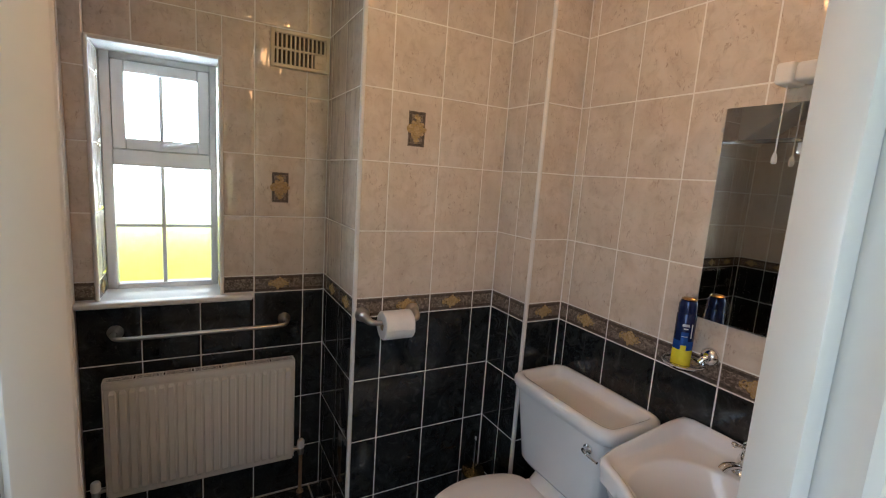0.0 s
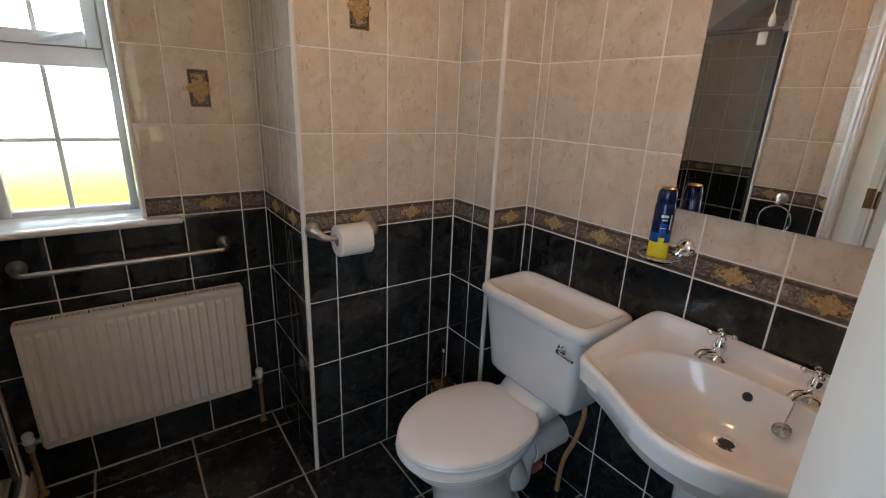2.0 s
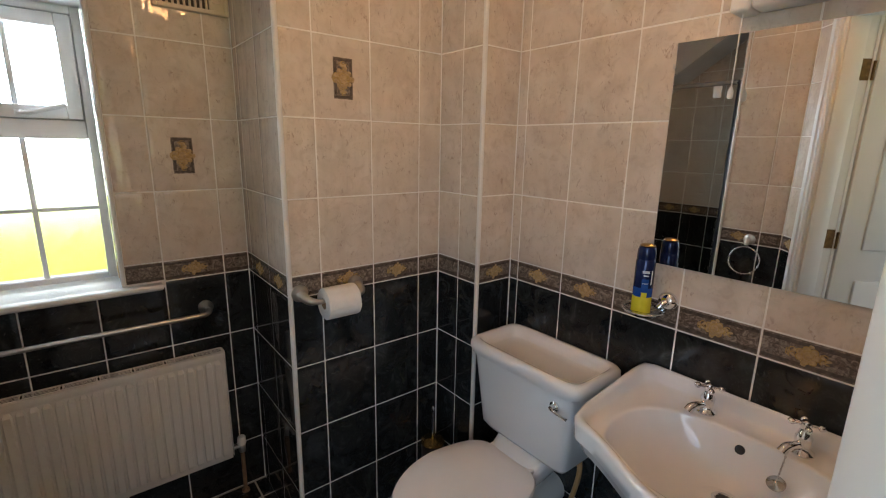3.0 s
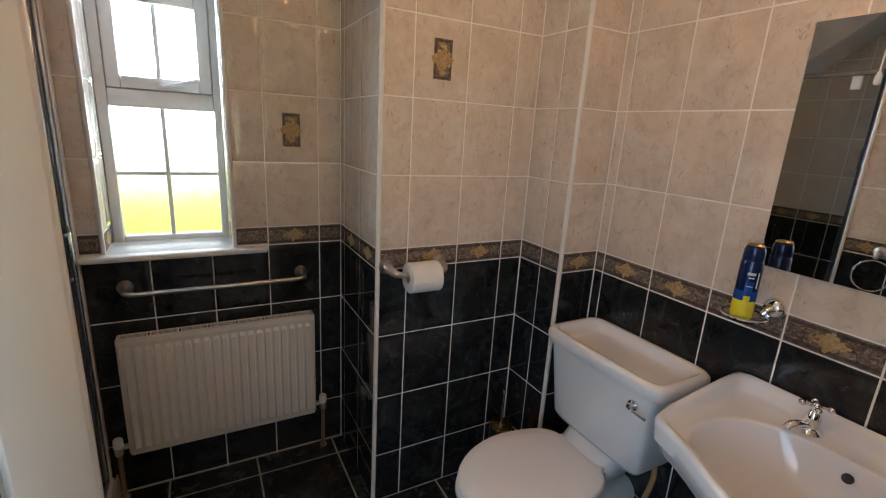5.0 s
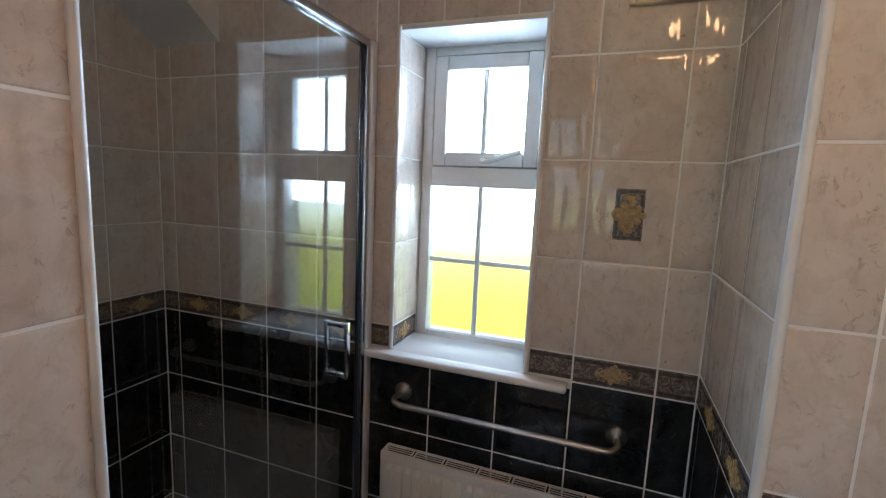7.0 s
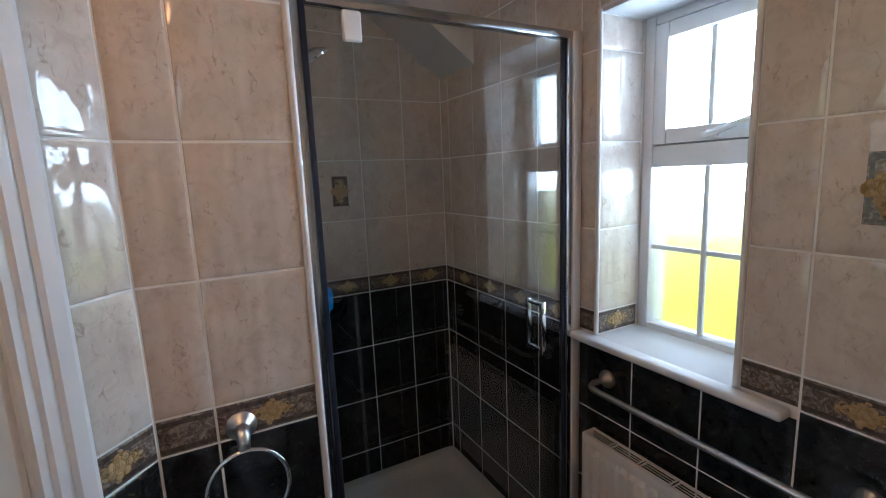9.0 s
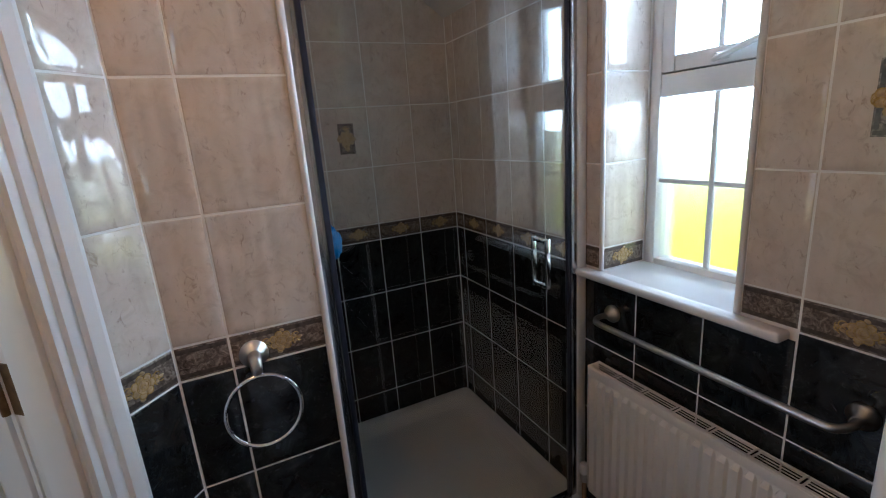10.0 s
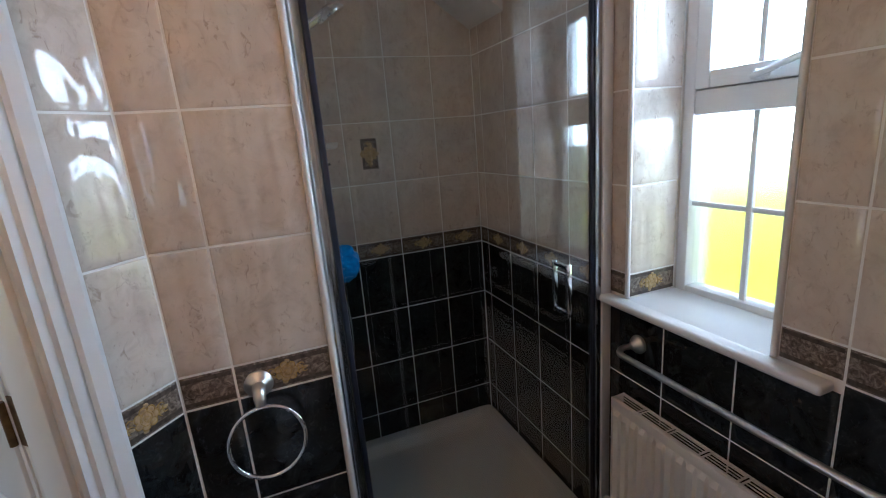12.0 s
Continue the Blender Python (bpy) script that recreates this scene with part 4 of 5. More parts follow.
def build_soap_dish():
    root = holder("soap_dish", (1.23, 0.745, 1.0), "clear glass soap dish in a chrome ring on the wall", "soap dish")
    bm = fresh()
    lathe(bm, ((0.026, 0.0), (0.034, 0.002), (0.050, 0.014), (0.056, 0.024), (0.053, 0.024), (0.047, 0.015), (0.032, 0.005), (0.004, 0.004)), (1.228, 0.750, 0.994), (0, 0, 1), 36)
    part("dish", bm, DISH_GLASS, root, "clear moulded glass dish")
    bm = fresh()
    lathe(bm, ((0.027, 0.0), (0.027, 0.007), (0.021, 0.015), (0.012, 0.02)), (EAST - 0.0005, 0.716, 1.030), (-1, 0, 0), 28)
    tube(bm, smooth_path(((1.285, 0.716, 1.030), (1.276, 0.722, 1.022), (1.270, 0.728, 1.012)), 5), 0.009, 12)
    part("mount", bm, CHROME, root, "round chrome mount")
    bm = fresh()
    tube(bm, [(1.228 + 0.0525 * math.cos(2 * math.pi * i / 40), 0.750 + 0.0525 * math.sin(2 * math.pi * i / 40), 1.010) for i in range(40)], 0.0032, 8, True)
    part("ring", bm, CHROME, root)
    settle(root)


def build_can():
    x, y, z = 1.226, 0.757, 0.999
    root = holder("shaving_gel_can", (x, y, z), "navy and yellow shaving gel can standing in the soap dish", "spray can")
    bm = fresh()
    lathe(bm, ((0.022, 0.0), (0.0255, 0.003), (0.0255, 0.052)), (x, y, z), (0, 0, 1), 36)
    part("yellow_base", bm, YELLOW, root, "yellow lower band")
    bm = fresh()
    lathe(bm, ((0.0255, 0.0521), (0.0255, 0.078)), (x, y, z), (0, 0, 1), 36)
    part("blue_band", bm, BLUE, root, "bright blue band")
    bm = fresh()
    lathe(bm, ((0.0255, 0.0781), (0.0255, 0.150), (0.0235, 0.156)), (x, y, z), (0, 0, 1), 36)
    part("body", bm, NAVY, root)
    bm = fresh()
    lathe(bm, ((0.0235, 0.1561), (0.0245, 0.160), (0.0238, 0.180), (0.021, 0.190), (0.014, 0.194)), (x, y, z), (0, 0, 1), 36)
    part("cap", bm, NAVY, root, "navy plastic cap")
    bm = fresh()
    lathe(bm, ((0.015, 0.190), (0.0205, 0.1935), (0.015, 0.198), (0.004, 0.199)), (x, y, z), (0, 0, 1), 28)
    part("button", bm, BRASS, root, "gold-coloured top")

    def patch(name, a0, a1, z0, z1, mat, label):
        bm = fresh()
        loops = []
        for i in range(9):
            a = radians(a0 + (a1 - a0) * i / 8)
            loops.append([Vector((x + r * math.cos(a), y + r * math.sin(a), z + h)) for r, h in ((0.0257, z0), (0.0262, z0), (0.0262, z1), (0.0257, z1))])
        loft(bm, loops)
        part(name, bm, mat, root, label)
    patch("lettering", 196, 236, 0.120, 0.127, PALE, "pale bar of lettering")
    patch("lettering", 205, 232, 0.112, 0.115, PALE, "thin pale bar of lettering")
    patch("badge", 196, 236, 0.078, 0.104, BLUE, "blue round badge")
    patch("badge_line", 200, 232, 0.0905, 0.0925, PALE, "pale line")
    patch("stripe", 250, 257, 0.088, 0.128, PALE, "pale upright stripe")
    patch("yellow_flash", 200, 232, 0.052, 0.066, YELLOW, "yellow flash")
    settle(root)


build_mirror()
build_mirror_light()
build_soap_dish()
build_can()


# ---- towel ring ----
def build_towel_ring():
    y, z = 1.014, 0.978
    root = holder("towel_ring", (RING_X, y, z), "polished chrome towel ring on the tiled partition", "towel ring")
    bm = fresh()
    lathe(bm, ((0.028, 0.0), (0.029, 0.006), (0.025, 0.012), (0.016, 0.017), (0.011, 0.026)), (RING_X + 0.0005, y, z), (1, 0, 0), 30)
    pts = smooth_path(((RING_X + 0.014, y, z), (RING_X + 0.034, y, z - 0.002), (RING_X + 0.044, y, z - 0.014), (RING_X + 0.045, y, z - 0.0265)), 6)
    tube(bm, pts, 0.012, 16, radii=[0.0145 - 0.0045 * i / len(pts) for i in range(len(pts))])
    part("mount", bm, SATIN, root)
    bm = fresh()
    c = Vector((RING_X + 0.043, y, z - 0.112))
    tube(bm, [c + Vector((0.010 * -math.cos(2 * math.pi * i / 56), 0.0735 * math.sin(2 * math.pi * i / 56), 0.0735 * math.cos(2 * math.pi * i / 56))) for i in range(56)], 0.0046, 12, True)
    part("ring", bm, CHROME, root)
    settle(root)


build_towel_ring()


# ---- shower ----
def build_tray():
    root = holder("shower_tray", (-0.8, 1.6, 0.0), "white shower tray with a raised rim, slightly soiled", "shower tray")
    x0, x1, y0, y1 = WEST + 0.004, -0.352, SHOWER_S + 0.004, NORTH - 0.004
    cx, cy, hx, hy = (x0 + x1) / 2, (y0 + y1) / 2, (x1 - x0) / 2, (y1 - y0) / 2
    bm = fresh()
    rows = ((0.0, 0.0, 40), (0.085, 0.0, 40), (0.094, 0.006, 30), (0.095, 0.012, 30), (0.094, 0.045, 20), (0.086, 0.056, 14), (0.056, 0.078, 11), (0.048, 0.095, 9), (0.046, 0.16, 8), (0.043, 0.34, 6))
    loft(bm, [oval(cx, cy, hx - g, hy - g, z, 80, p) for z, g, p in rows])
    part("tray", bm, TRAY, root, smooth=50)
    bm = fresh()
    box(bm, x1 + 0.001, x1 + 0.010, SHOWER_S, NORTH - 0.001, 0.001, 0.088, 0.003)
    part("front_edge", bm, TRAY_EDGE, root, "cream front edge strip")
    settle(root)


GX = -0.378


def build_enclosure():
    root = holder("shower_door", (GX, 1.6, 0.095), "closed clear glass shower door in a slim metal frame", "shower door")
    z0, z1 = 0.096, 1.832
    bm = fresh()
    box(bm, GX - 0.018, GX + 0.018, SHOWER_S + 0.001, SHOWER_S + 0.026, z0, z1, 0.004)
    part("wall_post", bm, ALU, root, "dull metal wall post")
    bm = fresh()
    box(bm, GX - 0.014, GX + 0.014, SHOWER_S + 0.0265, SHOWER_S + 0.040, z0, z1, 0.003)
    part("seal", bm, SEAL, root, "dark blue seal strip")
    bm = fresh()
    box(bm, GX - 0.018, GX + 0.018, NORTH - 0.034, NORTH - 0.001, z0, z1, 0.004)
    part("wall_post", bm, PAINT, root, "pale wall channel")
    bm = fresh()
    box(bm, GX - 0.015, GX + 0.015, NORTH - 0.056, NORTH - 0.0345, z0 + 0.01, z1 - 0.004, 0.004)
    part("closing_profile", bm, ALU, root, "dull metal closing strip")
    bm = fresh()
    box(bm, GX - 0.008, GX + 0.008, NORTH - 0.0665, NORTH - 0.0565, z0 + 0.01, z1 - 0.026, 0.003)
    part("seal", bm, SEAL, root, "dark blue seal strip")
    bm = fresh()
    box(bm, GX - 0.016, GX + 0.016, SHOWER_S + 0.0405, NORTH - 0.0347, z1 - 0.022, z1, 0.003)
    part("top_rail", bm, ALU, root)
    bm = fresh()
    box(bm, GX - 0.016, GX + 0.016, SHOWER_S + 0.0405, NORTH - 0.0570, z0, z0 + 0.018, 0.003)
    part("bottom_rail", bm, ALU, root)
    bm = fresh()
    box(bm, GX - 0.003, GX + 0.003, SHOWER_S + 0.042, NORTH - 0.068, z0 + 0.020, z1 - 0.024)
    pane = part("glass_pane", bm, SHOWER_GLASS, root, "clear toughened glass", None)
    pane.visible_shadow = False
    for pz0, pz1 in ((1.742, 1.807), (0.118, 0.17)):
        bm = fresh()
        box(bm, GX + 0.0035, GX + 0.018, 1.302, 1.345, pz0, pz1, 0.006, 3)
        part("pivot_block", bm, TRIM, root, "white pivot block")
    for side in (1, -1):
        bm = fresh()
        y = 1.835
        o = GX + side * 0.0035
        box(bm, o + side * 0.030 - 0.0045, o + side * 0.030 + 0.0045, y - 0.008, y + 0.008, 0.915, 1.072, 0.002)
        for z in (0.918, 1.057):
            box(bm, min(o, o + side * 0.0255), max(o, o + side * 0.0255), y - 0.007, y + 0.007, z, z + 0.012, 0.002)
        part("handle", bm, CHROME, root, "square chrome pull handle")
    settle(root)


def build_shower():
    x, y = -0.80, SHOWER_S
    root = holder("shower_set", (x, y, 0.9), "chrome shower on a riser rail with a hanging hose", "shower")
    bm = fresh()
    tube(bm, ((x, y + 0.045, 1.14), (x, y + 0.045, 1.84)), 0.010, 14)
    for z in (1.16, 1.82):
        tube(bm, ((x, y + 0.001, z), (x, y + 0.045, z)), 0.009, 12)
        lathe(bm, ((0.020, 0.0), (0.020, 0.006), (0.012, 0.010)), (x, y + 0.0005, z), (0, 1, 0), 20)
    part("riser_rail", bm, CHROME, root)
    bm = fresh()
    tube(bm, smooth_path(((x, y + 0.060, 1.755), (x, y + 0.085, 1.775), (x, y + 0.120, 1.800), (x, y + 0.150, 1.825)), 5), 0.012, 14)
    lathe(bm, ((0.012, 0.0), (0.040, 0.018), (0.046, 0.026), (0.044, 0.032), (0.010, 0.033)), (x, y + 0.150, 1.836), (0.0, 0.55, -0.83), 28)
    part("shower_head", bm, CHROME, root, "round chrome hand shower")
    bm = fresh()
    box(bm, x - 0.018, x + 0.018, y + 0.030, y + 0.072, 1.735, 1.772, 0.006)
    part("slider", bm, CHROME, root)
    bm = fresh()
    tube(bm, smooth_path(((x, y + 0.066, 1.750), (x + 0.008, y + 0.060, 1.45), (x + 0.010, y + 0.078, 1.10), (x + 0.008, y + 0.100, 0.86), (x + 0.004, y + 0.085, 0.69), (x - 0.01, y + 0.055, 0.72), (x - 0.02, y + 0.03, 0.96))), 0.0065, 10)
    part("hose", bm, CHROME, root, "flexible metal hose")
    bm = fresh()
    lathe(bm, ((0.060, 0.0), (0.060, 0.008), (0.030, 0.014), (0.028, 0.050), (0.020, 0.056)), (x - 0.02, y + 0.0005, 1.02), (0, 1, 0), 30)
    tube(bm, ((x - 0.02, y + 0.045, 1.03), (x + 0.0, y + 0.085, 1.14)), 0.005, 10)
    part("valve", bm, CHROME, root, "chrome mixer valve")
    bm = fresh()
    loft(bm, [oval(x, y + 0.078, 0.060 + g, 0.052 + g, z, 32, 3.0) for z, g in ((1.432, -0.010), (1.436, 0.0), (1.450, 0.003), (1.452, 0.001), (1.449, -0.002), (1.438, -0.006))])
    box(bm, x - 0.014, x + 0.014, y + 0.034, y + 0.058, 1.420, 1.4318, 0.003)
    part("soap_shelf", bm, SATIN, root, "satin metal soap shelf on the rail")
    bm = fresh()
    box(bm, x - 0.012, x + 0.012, y + 0.034, y + 0.062, 1.378, 1.395, 0.003)
    tube(bm, smooth_path(((x, y + 0.060, 1.387), (x, y + 0.085, 1.384), (x, y + 0.104, 1.388)), 5), 0.0042, 10)
    part("rail_hook", bm, BLACK_PLASTIC, root, "black plastic hook on the rail")
    settle(root)


def build_sponge():
    bm = fresh()
    t = fresh()
    bmesh.ops.create_icosphere(t, subdivisions=4, radius=0.052)
    for v in t.verts:
        d = v.co.normalized()
        v.co = d * (0.050 + 0.010 * noise.noise(d * 7.0) + 0.005 * noise.noise(d * 19.0))
        v.co.z *= 1.18
    merge(bm, t, Matrix.Translation((-0.80, SHOWER_S + 0.105, 1.066)))
    tube(bm, smooth_path(((-0.80, SHOWER_S + 0.10, 1.12), (-0.80, SHOWER_S + 0.090, 1.138), (-0.80, SHOWER_S + 0.078, 1.134)), 4), 0.0016, 6)
    tagged(link("bath_sponge", bm, SPONGE, 180), "bright blue net bath sponge hanging from the shower valve", "sponge")


build_tray()
build_enclosure()
build_shower()
build_sponge()


# ---- ceiling lamp ----
def build_ceiling_lamp():
    x, y = 0.56, 0.72
    root = holder("ceiling_lamp", (x, y, CEIL), "warm glowing opal glass ceiling lamp", "ceiling lamp")
    bm = fresh()
    lathe(bm, ((0.070, 0.0), (0.070, -0.020), (0.055, -0.028), (0.030, -0.032), (0.030, -0.062), (0.046, -0.068)), (x, y, CEIL - 0.0005), (0, 0, 1), 32)
    part("base", bm, TRIM, root)
    bm = fresh()
    lathe(bm, ((0.050, -0.0685), (0.078, -0.085), (0.090, -0.110), (0.078, -0.140), (0.045, -0.158), (0.006, -0.164)), (x, y, CEIL), (0, 0, 1), 32)
    part("shade", bm, LAMP_GLASS, root, "glowing opal glass shade")
    settle(root)


build_ceiling_lamp()


# ---- corner trims ----
def trim(name, x, y, z1=CEIL, r=0.007):
    bm = fresh()
    tube(bm, ((x, y, 0.0), (x, y, z1)), r, 12)
    structure(name, bm, TRIM, "white plastic tile trim on an outer corner", 60)


trim("trim", PIL1_X + 0.004, PIL1_Y + 0.004, r=0.0085)
trim("trim", PIL2_X + 0.004, PIL2_Y + 0.004, r=0.0085)
trim("trim", RING_X - 0.004, RING_Y1 - 0.006, r=0.0075)
bm = fresh()
box(bm, -0.012, 0.012, -0.001, 0.0015, 0, CEIL, 0.0, 1, DOOR @ pose(0.124, 0, 0))
structure("trim", bm, PAINT, "white painted filler beside the architrave")


# ---- tiles ----
MESHES = {}


def tile_mesh(w, h, mat, edge=0.0016, deep=0.0065):
    """A tile with eased front edges; local x along the wall, z up, front towards -y."""
    key = (round(w, 4), round(h, 4), mat.name)
    if key not in MESHES:
        a, b = w / 2, h / 2
        soft = min(0.018, a * 0.4, b * 0.4)
        rings = ((-0.0004, soft), (0.0003, edge * 1.5), (edge * 0.6, edge * 0.45), (edge * 1.7, 0.0), (deep, 0.0))
        verts = [(sx * (a - e), y, sz * (b - e)) for y, e in rings for sx, sz in ((-1, -1), (1, -1), (1, 1), (-1, 1))]
        faces = [(0, 1, 2, 3)]
        for r in range(4):
            for i in range(4):
                j = (i + 1) % 4
                faces.append((r * 4 + i, (r + 1) * 4 + i, (r + 1) * 4 + j, r * 4 + j))
        me = bpy.data.meshes.new("tile")
        me.from_pydata(verts, [], faces)
        for f in me.polygons[:5]:
            f.use_smooth = True
        me.materials.append(mat)
        MESHES[key] = me
    return MESHES[key]


def ornament(name, pieces, mat):
    """Raised scrollwork from small domes: (x, z, width, height, turn)."""
    if name not in MESHES:
        bm = fresh()
        for px, pz, w, h, turn in pieces:
            ring = [(1.0, 0.0), (0.8, -0.0011), (0.45, -0.0017)]
            loops = []
            for k, y in ring:
                lp = []
                for i in range(8):
                    a = 2 * math.pi * i / 8
                    q = Vector((w / 2 * k * math.cos(a), 0, h / 2 * k * math.sin(a)))
                    q.rotate(Euler((0, turn, 0)))
                    lp.append(q + Vector((px, y, pz)))
                loops.append(lp)
            loft(bm, loops, False, True)
        me = bpy.data.meshes.new(name)
        for f in bm.faces:
            f.smooth = True
        bm.to_mesh(me)
        bm.free()
        me.materials.append(mat)
        MESHES[name] = me
    return MESHES[name]


def band_mesh(w):
    """The two thin dark printed lines along a border tile."""
    key = ("band", round(w, 4))
    if key not in MESHES:
        bm = fresh()
        for z in (-0.0255, 0.0255):
            box(bm, -w / 2 + 0.003, w / 2 - 0.003, -0.0005, 0.001, z - 0.0045, z + 0.0045)
        me = bpy.data.meshes.new("printed_line")
        bm.to_mesh(me)
        bm.free()
        me.materials.append(DARK_BAND)
        MESHES[key] = me
    return MESHES[key]


ROSE = [(0.0, 0.0, 0.030, 0.028, 0)]
for q in range(7):
    a = 2 * math.pi * q / 7
    ROSE.append((0.0155 * math.cos(a), 0.0145 * math.sin(a), 0.019, 0.017, -a))
for sx in (-1, 1):
    ROSE += [(sx * 0.026, 0.006, 0.016, 0.008, sx * 0.6), (sx * 0.029, -0.006, 0.014, 0.007, -sx * 0.5), (sx * 0.038, 0.001, 0.013, 0.007, 0)]
ROSE += [(0.004, 0.024, 0.012, 0.008, 0.4), (-0.006, -0.024, 0.012, 0.008, 0.3)]
CREST = [(0.0, 0.0, 0.040, 0.038, 0)]
for q in range(9):
    a = 2 * math.pi * q / 9
    CREST.append((0.025 * math.cos(a), 0.022 * math.sin(a), 0.023, 0.018, -a))
CREST += [(0.0, 0.040, 0.024, 0.013, 0), (0.0, -0.040, 0.024, 0.014, 0), (0.010, 0.033, 0.013, 0.008, 0.7), (-0.010, -0.033, 0.013, 0.008, 0.7), (-0.036, 0.0, 0.008, 0.014, 0), (0.036, 0.0, 0.008, 0.014, 0)]


def scrolls(name, arcs, mat):
    """Raised lines bent along arcs: (x, z, radius, first angle, last angle, width)."""
    if name not in MESHES:
        verts, faces = [], []
        for ax, az, rad, a0, a1, w in arcs:
            k, o = 7, len(verts)
            for i in range(k):
                a = a0 + (a1 - a0) * i / (k - 1)
                thin = w * (1.0 - 0.7 * abs(2 * i / (k - 1) - 1) ** 2)
                for q, y in ((rad - thin / 2, 0.0), (rad, -0.0012), (rad + thin / 2, 0.0)):
                    verts.append((ax + q * math.cos(a), y, az + q * math.sin(a)))
            for i in range(k - 1):
                for j in range(2):
                    b = o + 3 * i + j
                    faces.append((b, b + 1, b + 4, b + 3))
        me = bpy.data.meshes.new(name)
        me.from_pydata(verts, [], faces)
        me.materials.append(mat)
        MESHES[name] = me
    return MESHES[name]


def rose_lines(k):
    """A curled rose with leaf sprays; k scales it."""
    out = []
    for i in range(5):
        out.append((0.0006 * i * k, 0.0005 * k, (0.0032 + 0.0031 * i) * k, 1.9 * i, 1.9 * i + 4.2, 0.0026 * k))
    for i in range(7):
        a = 2 * math.pi * i / 7
        out.append((0.0165 * k * math.cos(a), 0.0150 * k * math.sin(a), 0.0078 * k, a - 1.9, a + 1.9, 0.0026 * k))
    for sx, sz in ((1, 1), (1, -1), (-1, 1), (-1, -1)):
        out.append((sx * 0.030 * k, sz * 0.006 * k, 0.0072 * k, 0.3, 4.4, 0.0028 * k))
        out.append((sx * 0.037 * k, -sz * 0.003 * k, 0.0055 * k, 2.0, 5.6, 0.0024 * k))
    return out


ROSE_LINES = rose_lines(1.0)
CREST_LINES = [(x * 0.74, z, *rest) for x, z, *rest in rose_lines(1.15)]
for sz in (-1, 1):
    CREST_LINES += [(0.008, sz * 0.036, 0.0085, 0.4, 4.6, 0.003), (-0.008, sz * 0.038, 0.0085, -1.4, 2.8, 0.003), (0.0, sz * 0.046, 0.006, 0.0, 6.2, 0.0026)]


def child(name, me, parent, m):
    ob = new(name, me)
    ob.parent = parent
    ob.matrix_world = m
    return ob


def tile_wall(wall, start, along, length, joints, decor=(), skip=None, top=CEIL, bottom=0.0, first=None, jitter=0.0006):
    """Tiles one face: black up to the border, the border, cream above. joints: distances along the wall at which courses are cut."""
    u = Vector((along[0], along[1], 0)).normalized()
    n = Vector((u.y, -u.x, 0))
    turn = Matrix(((u.x, -n.x, 0, 0), (u.y, -n.y, 0, 0), (0, 0, 1, 0), (0, 0, 0, 1)))
    cuts = [0.0] + sorted(j for j in joints if 0.012 < j < length - 0.012) + [length]
    rows = []
    z = BORDER_Z0
    while z > bottom + 0.012:
        rows.append((max(bottom, z - ROW), z, "black"))
        z -= ROW
    rows.append((BORDER_Z0, BORDER_Z1, "border"))
    z = BORDER_Z1
    while z < top - 0.012:
        rows.append((z, min(top, z + ROW), "light"))
        z += ROW
    gap = 0.0017
    for a, b in zip(cuts, cuts[1:]):
        for z0, z1, kind in rows:
            ca, cb, c0, c1 = a, b, z0, z1
            if skip:
                hole = skip(a, b, z0, z1)
                if hole is None:
                    continue
                ca, cb, c0, c1 = hole
            w, h = cb - ca - 2 * gap, c1 - c0 - 2 * gap
            if w < 0.008 or h < 0.008:
                continue
            mid = Vector((start[0], start[1], 0)) + u * ((ca + cb) / 2) + Vector((0, 0, (c0 + c1) / 2))
            tilt = Matrix.Rotation(random.uniform(-1, 1) * jitter * 3, 4, "Z") @ Matrix.Rotation(random.uniform(-1, 1) * jitter * 3, 4, "X")
            m = Matrix.Translation(mid + n * random.uniform(-0.0003, 0.0003)) @ turn @ tilt
            mat = {"black": TILE_BLACK, "border": BORDER, "light": TILE_LIGHT}[kind]
            t = child("border_tile" if kind == "border" else "tile", tile_mesh(w, h, mat), wall, m)
            if kind == "border":
                child("printed_line", band_mesh(w), t, m)
                full = first if first is not None else 0.0
                for k in range(-4, 14):
                    mx = full + (k + 0.5) * COL
                    if ca + 0.028 < mx < cb - 0.028:
                        off = mx - (ca + cb) / 2
                        rm = m @ Matrix.Translation((off, -0.0002, 0))
                        child("rosette", ornament("rosette", ROSE, GOLD_GROUND), t, rm)
                        child("gold_scroll", scrolls("gold_scroll", ROSE_LINES, GOLD), t, rm @ Matrix.Translation((0, -0.0011, 0)))
            for da, dz in decor:
                if kind == "light" and ca < da < cb and c0 < dz < c1:
                    dm = Matrix.Translation(Vector((start[0], start[1], 0)) + u * da + Vector((0, 0, dz)) + n * 0.0006) @ turn
                    if "decor" not in MESHES:
                        bm = fresh()
                        box(bm, -0.033, 0.033, -0.0006, 0.002, -0.062, 0.062)
                        me = bpy.data.meshes.new("decor_panel")
                        bm.to_mesh(me)
                        bm.free()
                        me.materials.append(BORDER)
                        MESHES["decor"] = me
                        bm = fresh()
                        for x0, x1, q0, q1 in ((-0.030, 0.030, 0.052, 0.059), (-0.030, 0.030, -0.059, -0.052), (-0.030, -0.023, -0.050, 0.050), (0.023, 0.030, -0.050, 0.050)):
                            box(bm, x0, x1, -0.0011, 0.001, q0, q1)
                        me = bpy.data.meshes.new("decor_frame")
                        bm.to_mesh(me)
                        bm.free()
                        me.materials.append(DARK_BAND)
                        MESHES["decor_frame"] = me
                    child("decor_panel", MESHES["decor"], t, dm)
                    child("decor_frame", MESHES["decor_frame"], t, dm)
                    child("crest", ornament("crest", CREST, GOLD_GROUND), t, dm @ Matrix.Translation((0, -0.0008, 0)))
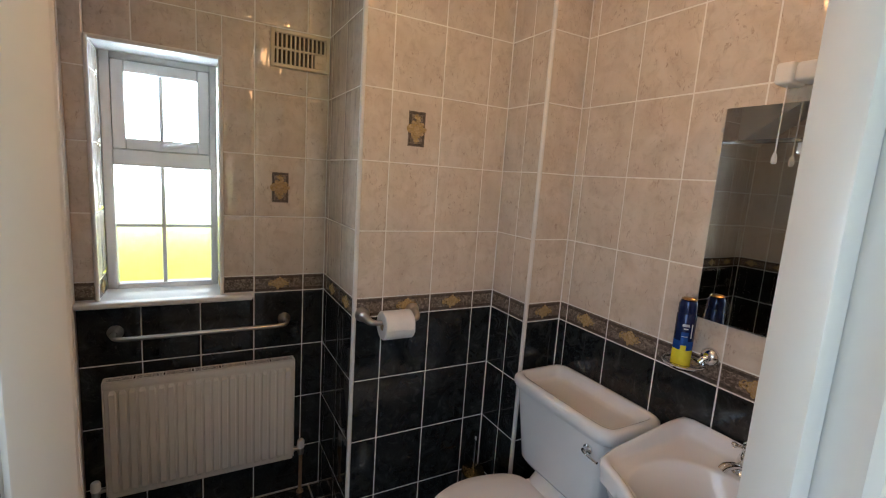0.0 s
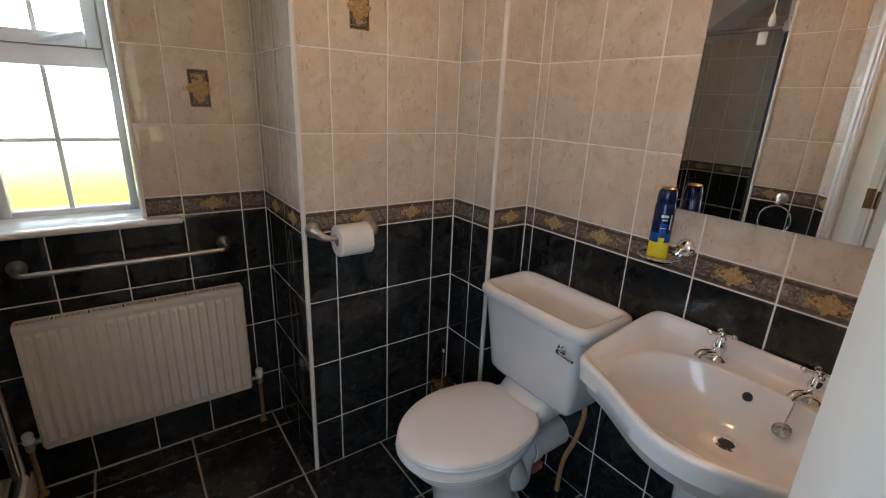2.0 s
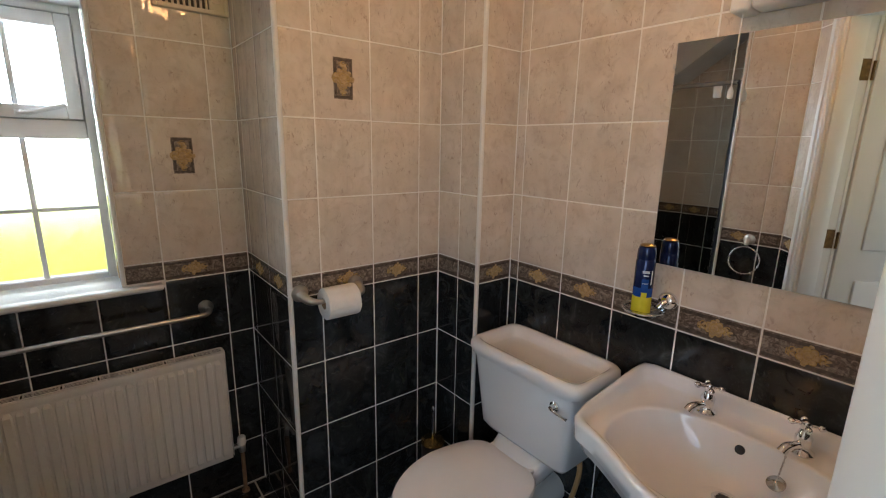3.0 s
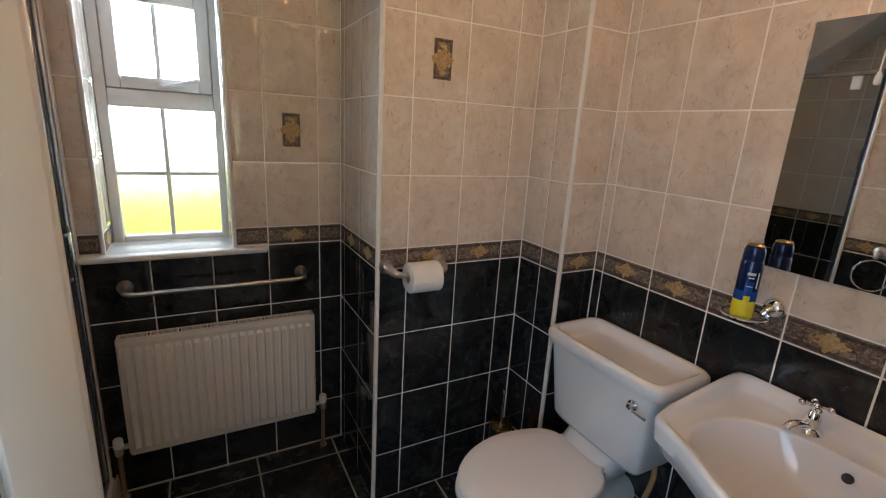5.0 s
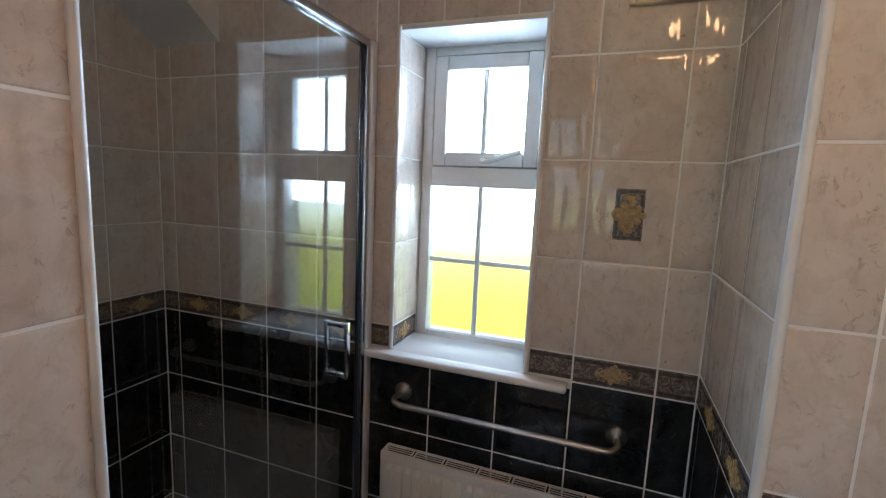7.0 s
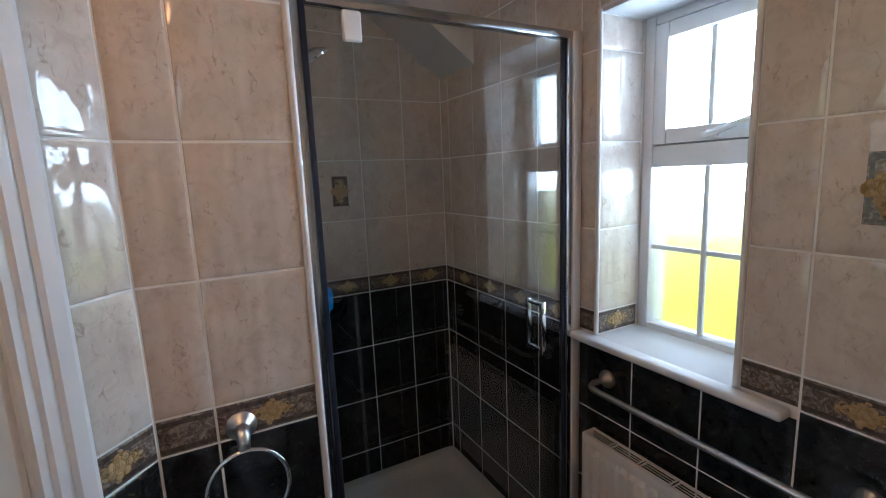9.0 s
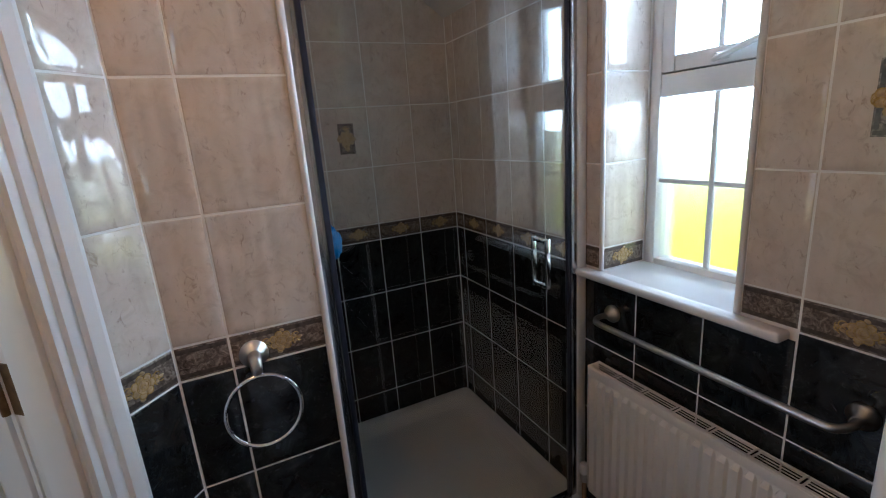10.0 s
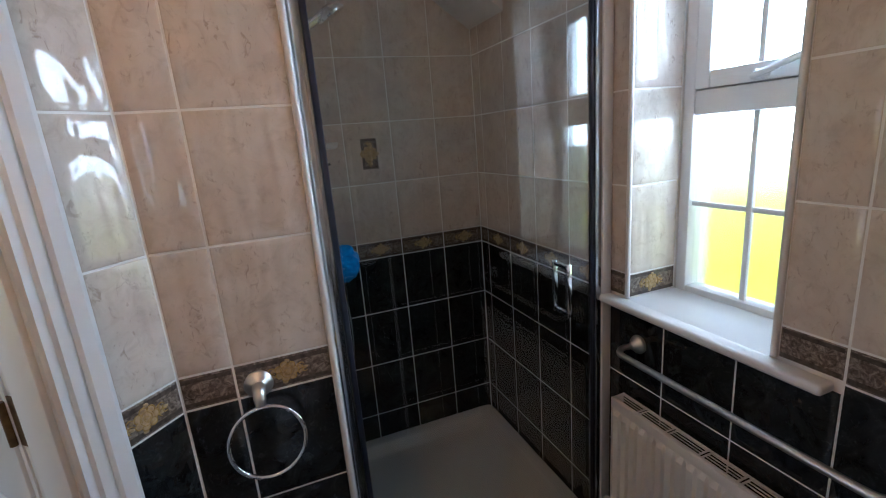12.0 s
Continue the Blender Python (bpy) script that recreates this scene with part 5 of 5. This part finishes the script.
                    child("gold_scroll", scrolls("crest_scroll", CREST_LINES, GOLD), t, dm @ Matrix.Translation((0, -0.0018, 0)))


def window_hole(a, b, z0, z1):
    """Trim the courses of the window wall round the recess and under the sill."""
    x0, x1 = a + WEST, b + WEST
    wx0, wx1 = WIN_X0 - 0.010, WIN_X1 + 0.010
    if z1 > 0.94 and z0 < WIN_Z1 and x1 > wx0 and x0 < wx1:
        if z0 < 0.935 - 0.05:
            return a, b, z0, 0.934
        if x0 < wx0 - 0.006 and x1 <= wx1 + 0.2 and x1 > wx0 and x0 < wx0:
            if z0 < WIN_Z1 - 0.05:
                return a, wx0 - WEST, max(z0, 0.957 if x1 > -0.362 else z0), z1
        if x1 > wx1 + 0.006 and x0 < wx1:
            if z0 < WIN_Z1 - 0.05:
                return wx1 - WEST, b, max(z0, 0.957 if x0 < 0.222 else z0), z1
        if z1 > WIN_Z1 + 0.02:
            return a, b, max(z0, WIN_Z1 + 0.008), z1
        return None
    if z1 > 0.94 and z0 < 0.95 and x0 < 0.20 and x1 > -0.362:
        return a, b, z0, 0.934
    return a, b, z0, z1


cols = [0.43 - COL * k for k in range(9)]
tile_wall(WALL_N, (WEST, NORTH), (1, 0), PIL1_X - WEST, [x - WEST for x in cols], ((0.330 - WEST, 1.396),), window_hole, first=(0.43 - 8 * COL) - WEST)
tile_wall(WALL_P, (PIL1_X, NORTH), (0, -1), NORTH - PIL1_Y, (0.05, 0.05 + COL, 0.05 + 2 * COL), first=0.05)
tile_wall(WALL_P, (PIL1_X, PIL1_Y), (1, 0), PIL2_X - PIL1_X, (0.111, 0.111 + COL, 0.111 + 2 * COL), ((0.111 + COL / 2, 1.648),), first=0.111 - COL)
tile_wall(WALL_Q, (PIL2_X, PIL1_Y), (0, -1), PIL1_Y - PIL2_Y, (0.122,), first=0.122 - COL)
tile_wall(WALL_Q, (PIL2_X, PIL2_Y), (1, 0), EAST - PIL2_X, (), first=-0.01)
tile_wall(WALL_E, (EAST, PIL2_Y), (0, -1), PIL2_Y - SOUTH, [0.040 + 0.2 * k for k in range(7)], first=0.040)
tile_wall(WALL_W, (WEST, SHOWER_S), (0, 1), NORTH - SHOWER_S, [1.412 - 0.199 - SHOWER_S, 1.412 - SHOWER_S, 1.610 - SHOWER_S, 1.808 - SHOWER_S], ((1.511 - SHOWER_S, 1.398),), first=1.412 - 0.199 - SHOWER_S)
tile_wall(WALL_R, (RING_X, RING_Y0), (0, 1), RING_Y1 - RING_Y0 - 0.012, (0.099,), first=0.099)
tile_wall(WALL_R, (RING_X - 0.010, RING_Y1 - 0.009), (-0.108, 0.022), 0.104, (), first=-0.048)
tile_wall(WALL_R, (RING_X - 0.114, SHOWER_S), (-1, 0), RING_X - WEST - 0.114, [0.168 + COL * k for k in range(4)], first=0.168)
dl = DOOR @ Vector((0.112, 0, 0))
tile_wall(WALL_D, (dl.x, dl.y), (-0.742, 0.671), 0.112, (), first=-0.060)
dr = DOOR @ Vector((1.22, 0, 0))
tile_wall(WALL_D, (dr.x, dr.y), (-0.742, 0.671), 1.22 - DOOR_R - 0.095, (), first=0.0)
tile_wall(WALL_S, (EAST, SOUTH), (-1, 0), 0.68, [0.1 + COL * k for k in range(3)], first=0.1)
# cut tiles over the head of the window
for a, b in ((WIN_X0 - 0.010, -0.167), (0.032, WIN_X1 + 0.010)):
    z0, z1 = WIN_Z1 + 0.008, BORDER_Z1 + 4 * ROW
    child("tile", tile_mesh(b - a - 0.0034, z1 - z0 - 0.0034, TILE_LIGHT), WALL_N, Matrix.Translation(((a + b) / 2, NORTH, (z0 + z1) / 2)))
# sides of the window recess
tile_wall(WALL_N, (WIN_X0 + DEPTH, NORTH), (0, 1), 0.168, (), skip=lambda a, b, z0, z1: None if z0 < 0.94 else (a, b, max(z0, 0.957), min(z1, 1.862)) if z0 < 1.85 else None, first=-0.02)
tile_wall(WALL_N, (WIN_X1 - DEPTH, NORTH + 0.168), (0, -1), 0.168, (), skip=lambda a, b, z0, z1: None if z0 < 0.94 else (a, b, max(z0, 0.957), min(z1, 1.862)) if z0 < 1.85 else None, first=-0.02)

# floor tiles
FT = 0.3265
lay = Matrix.Rotation(radians(-90), 4, "X")
for ix in range(-1, 4):
    for iy in range(-1, 7):
        x0, x1 = 0.146 + FT * ix, 0.146 + FT * (ix + 1)
        y1 = 1.886 - FT * iy
        y0, y1 = y1 - FT, min(y1, NORTH - 0.003)
        if iy == -1:
            y0, y1 = 1.886, NORTH - 0.003
        if ix == -1:
            x0 = -0.180
        if y1 < -0.2:
            continue
        w, h = x1 - x0 - 0.006, y1 - y0 - 0.006
        child("floor_tile", tile_mesh(w, h, TILE_FLOOR), FLOOR, Matrix.Translation(((x0 + x1) / 2, (y0 + y1) / 2, 0)) @ lay)
for iy in range(-1, 7):
    y1 = 1.886 - FT * iy
    y0 = y1 - FT
    if iy == -1:
        y0, y1 = 1.886, NORTH - 0.003
    if y1 < -0.2:
        continue
    child("floor_tile", tile_mesh(0.160, y1 - y0 - 0.006, TILE_FLOOR), FLOOR, Matrix.Translation((-0.263, (y0 + y1) / 2, 0)) @ lay)
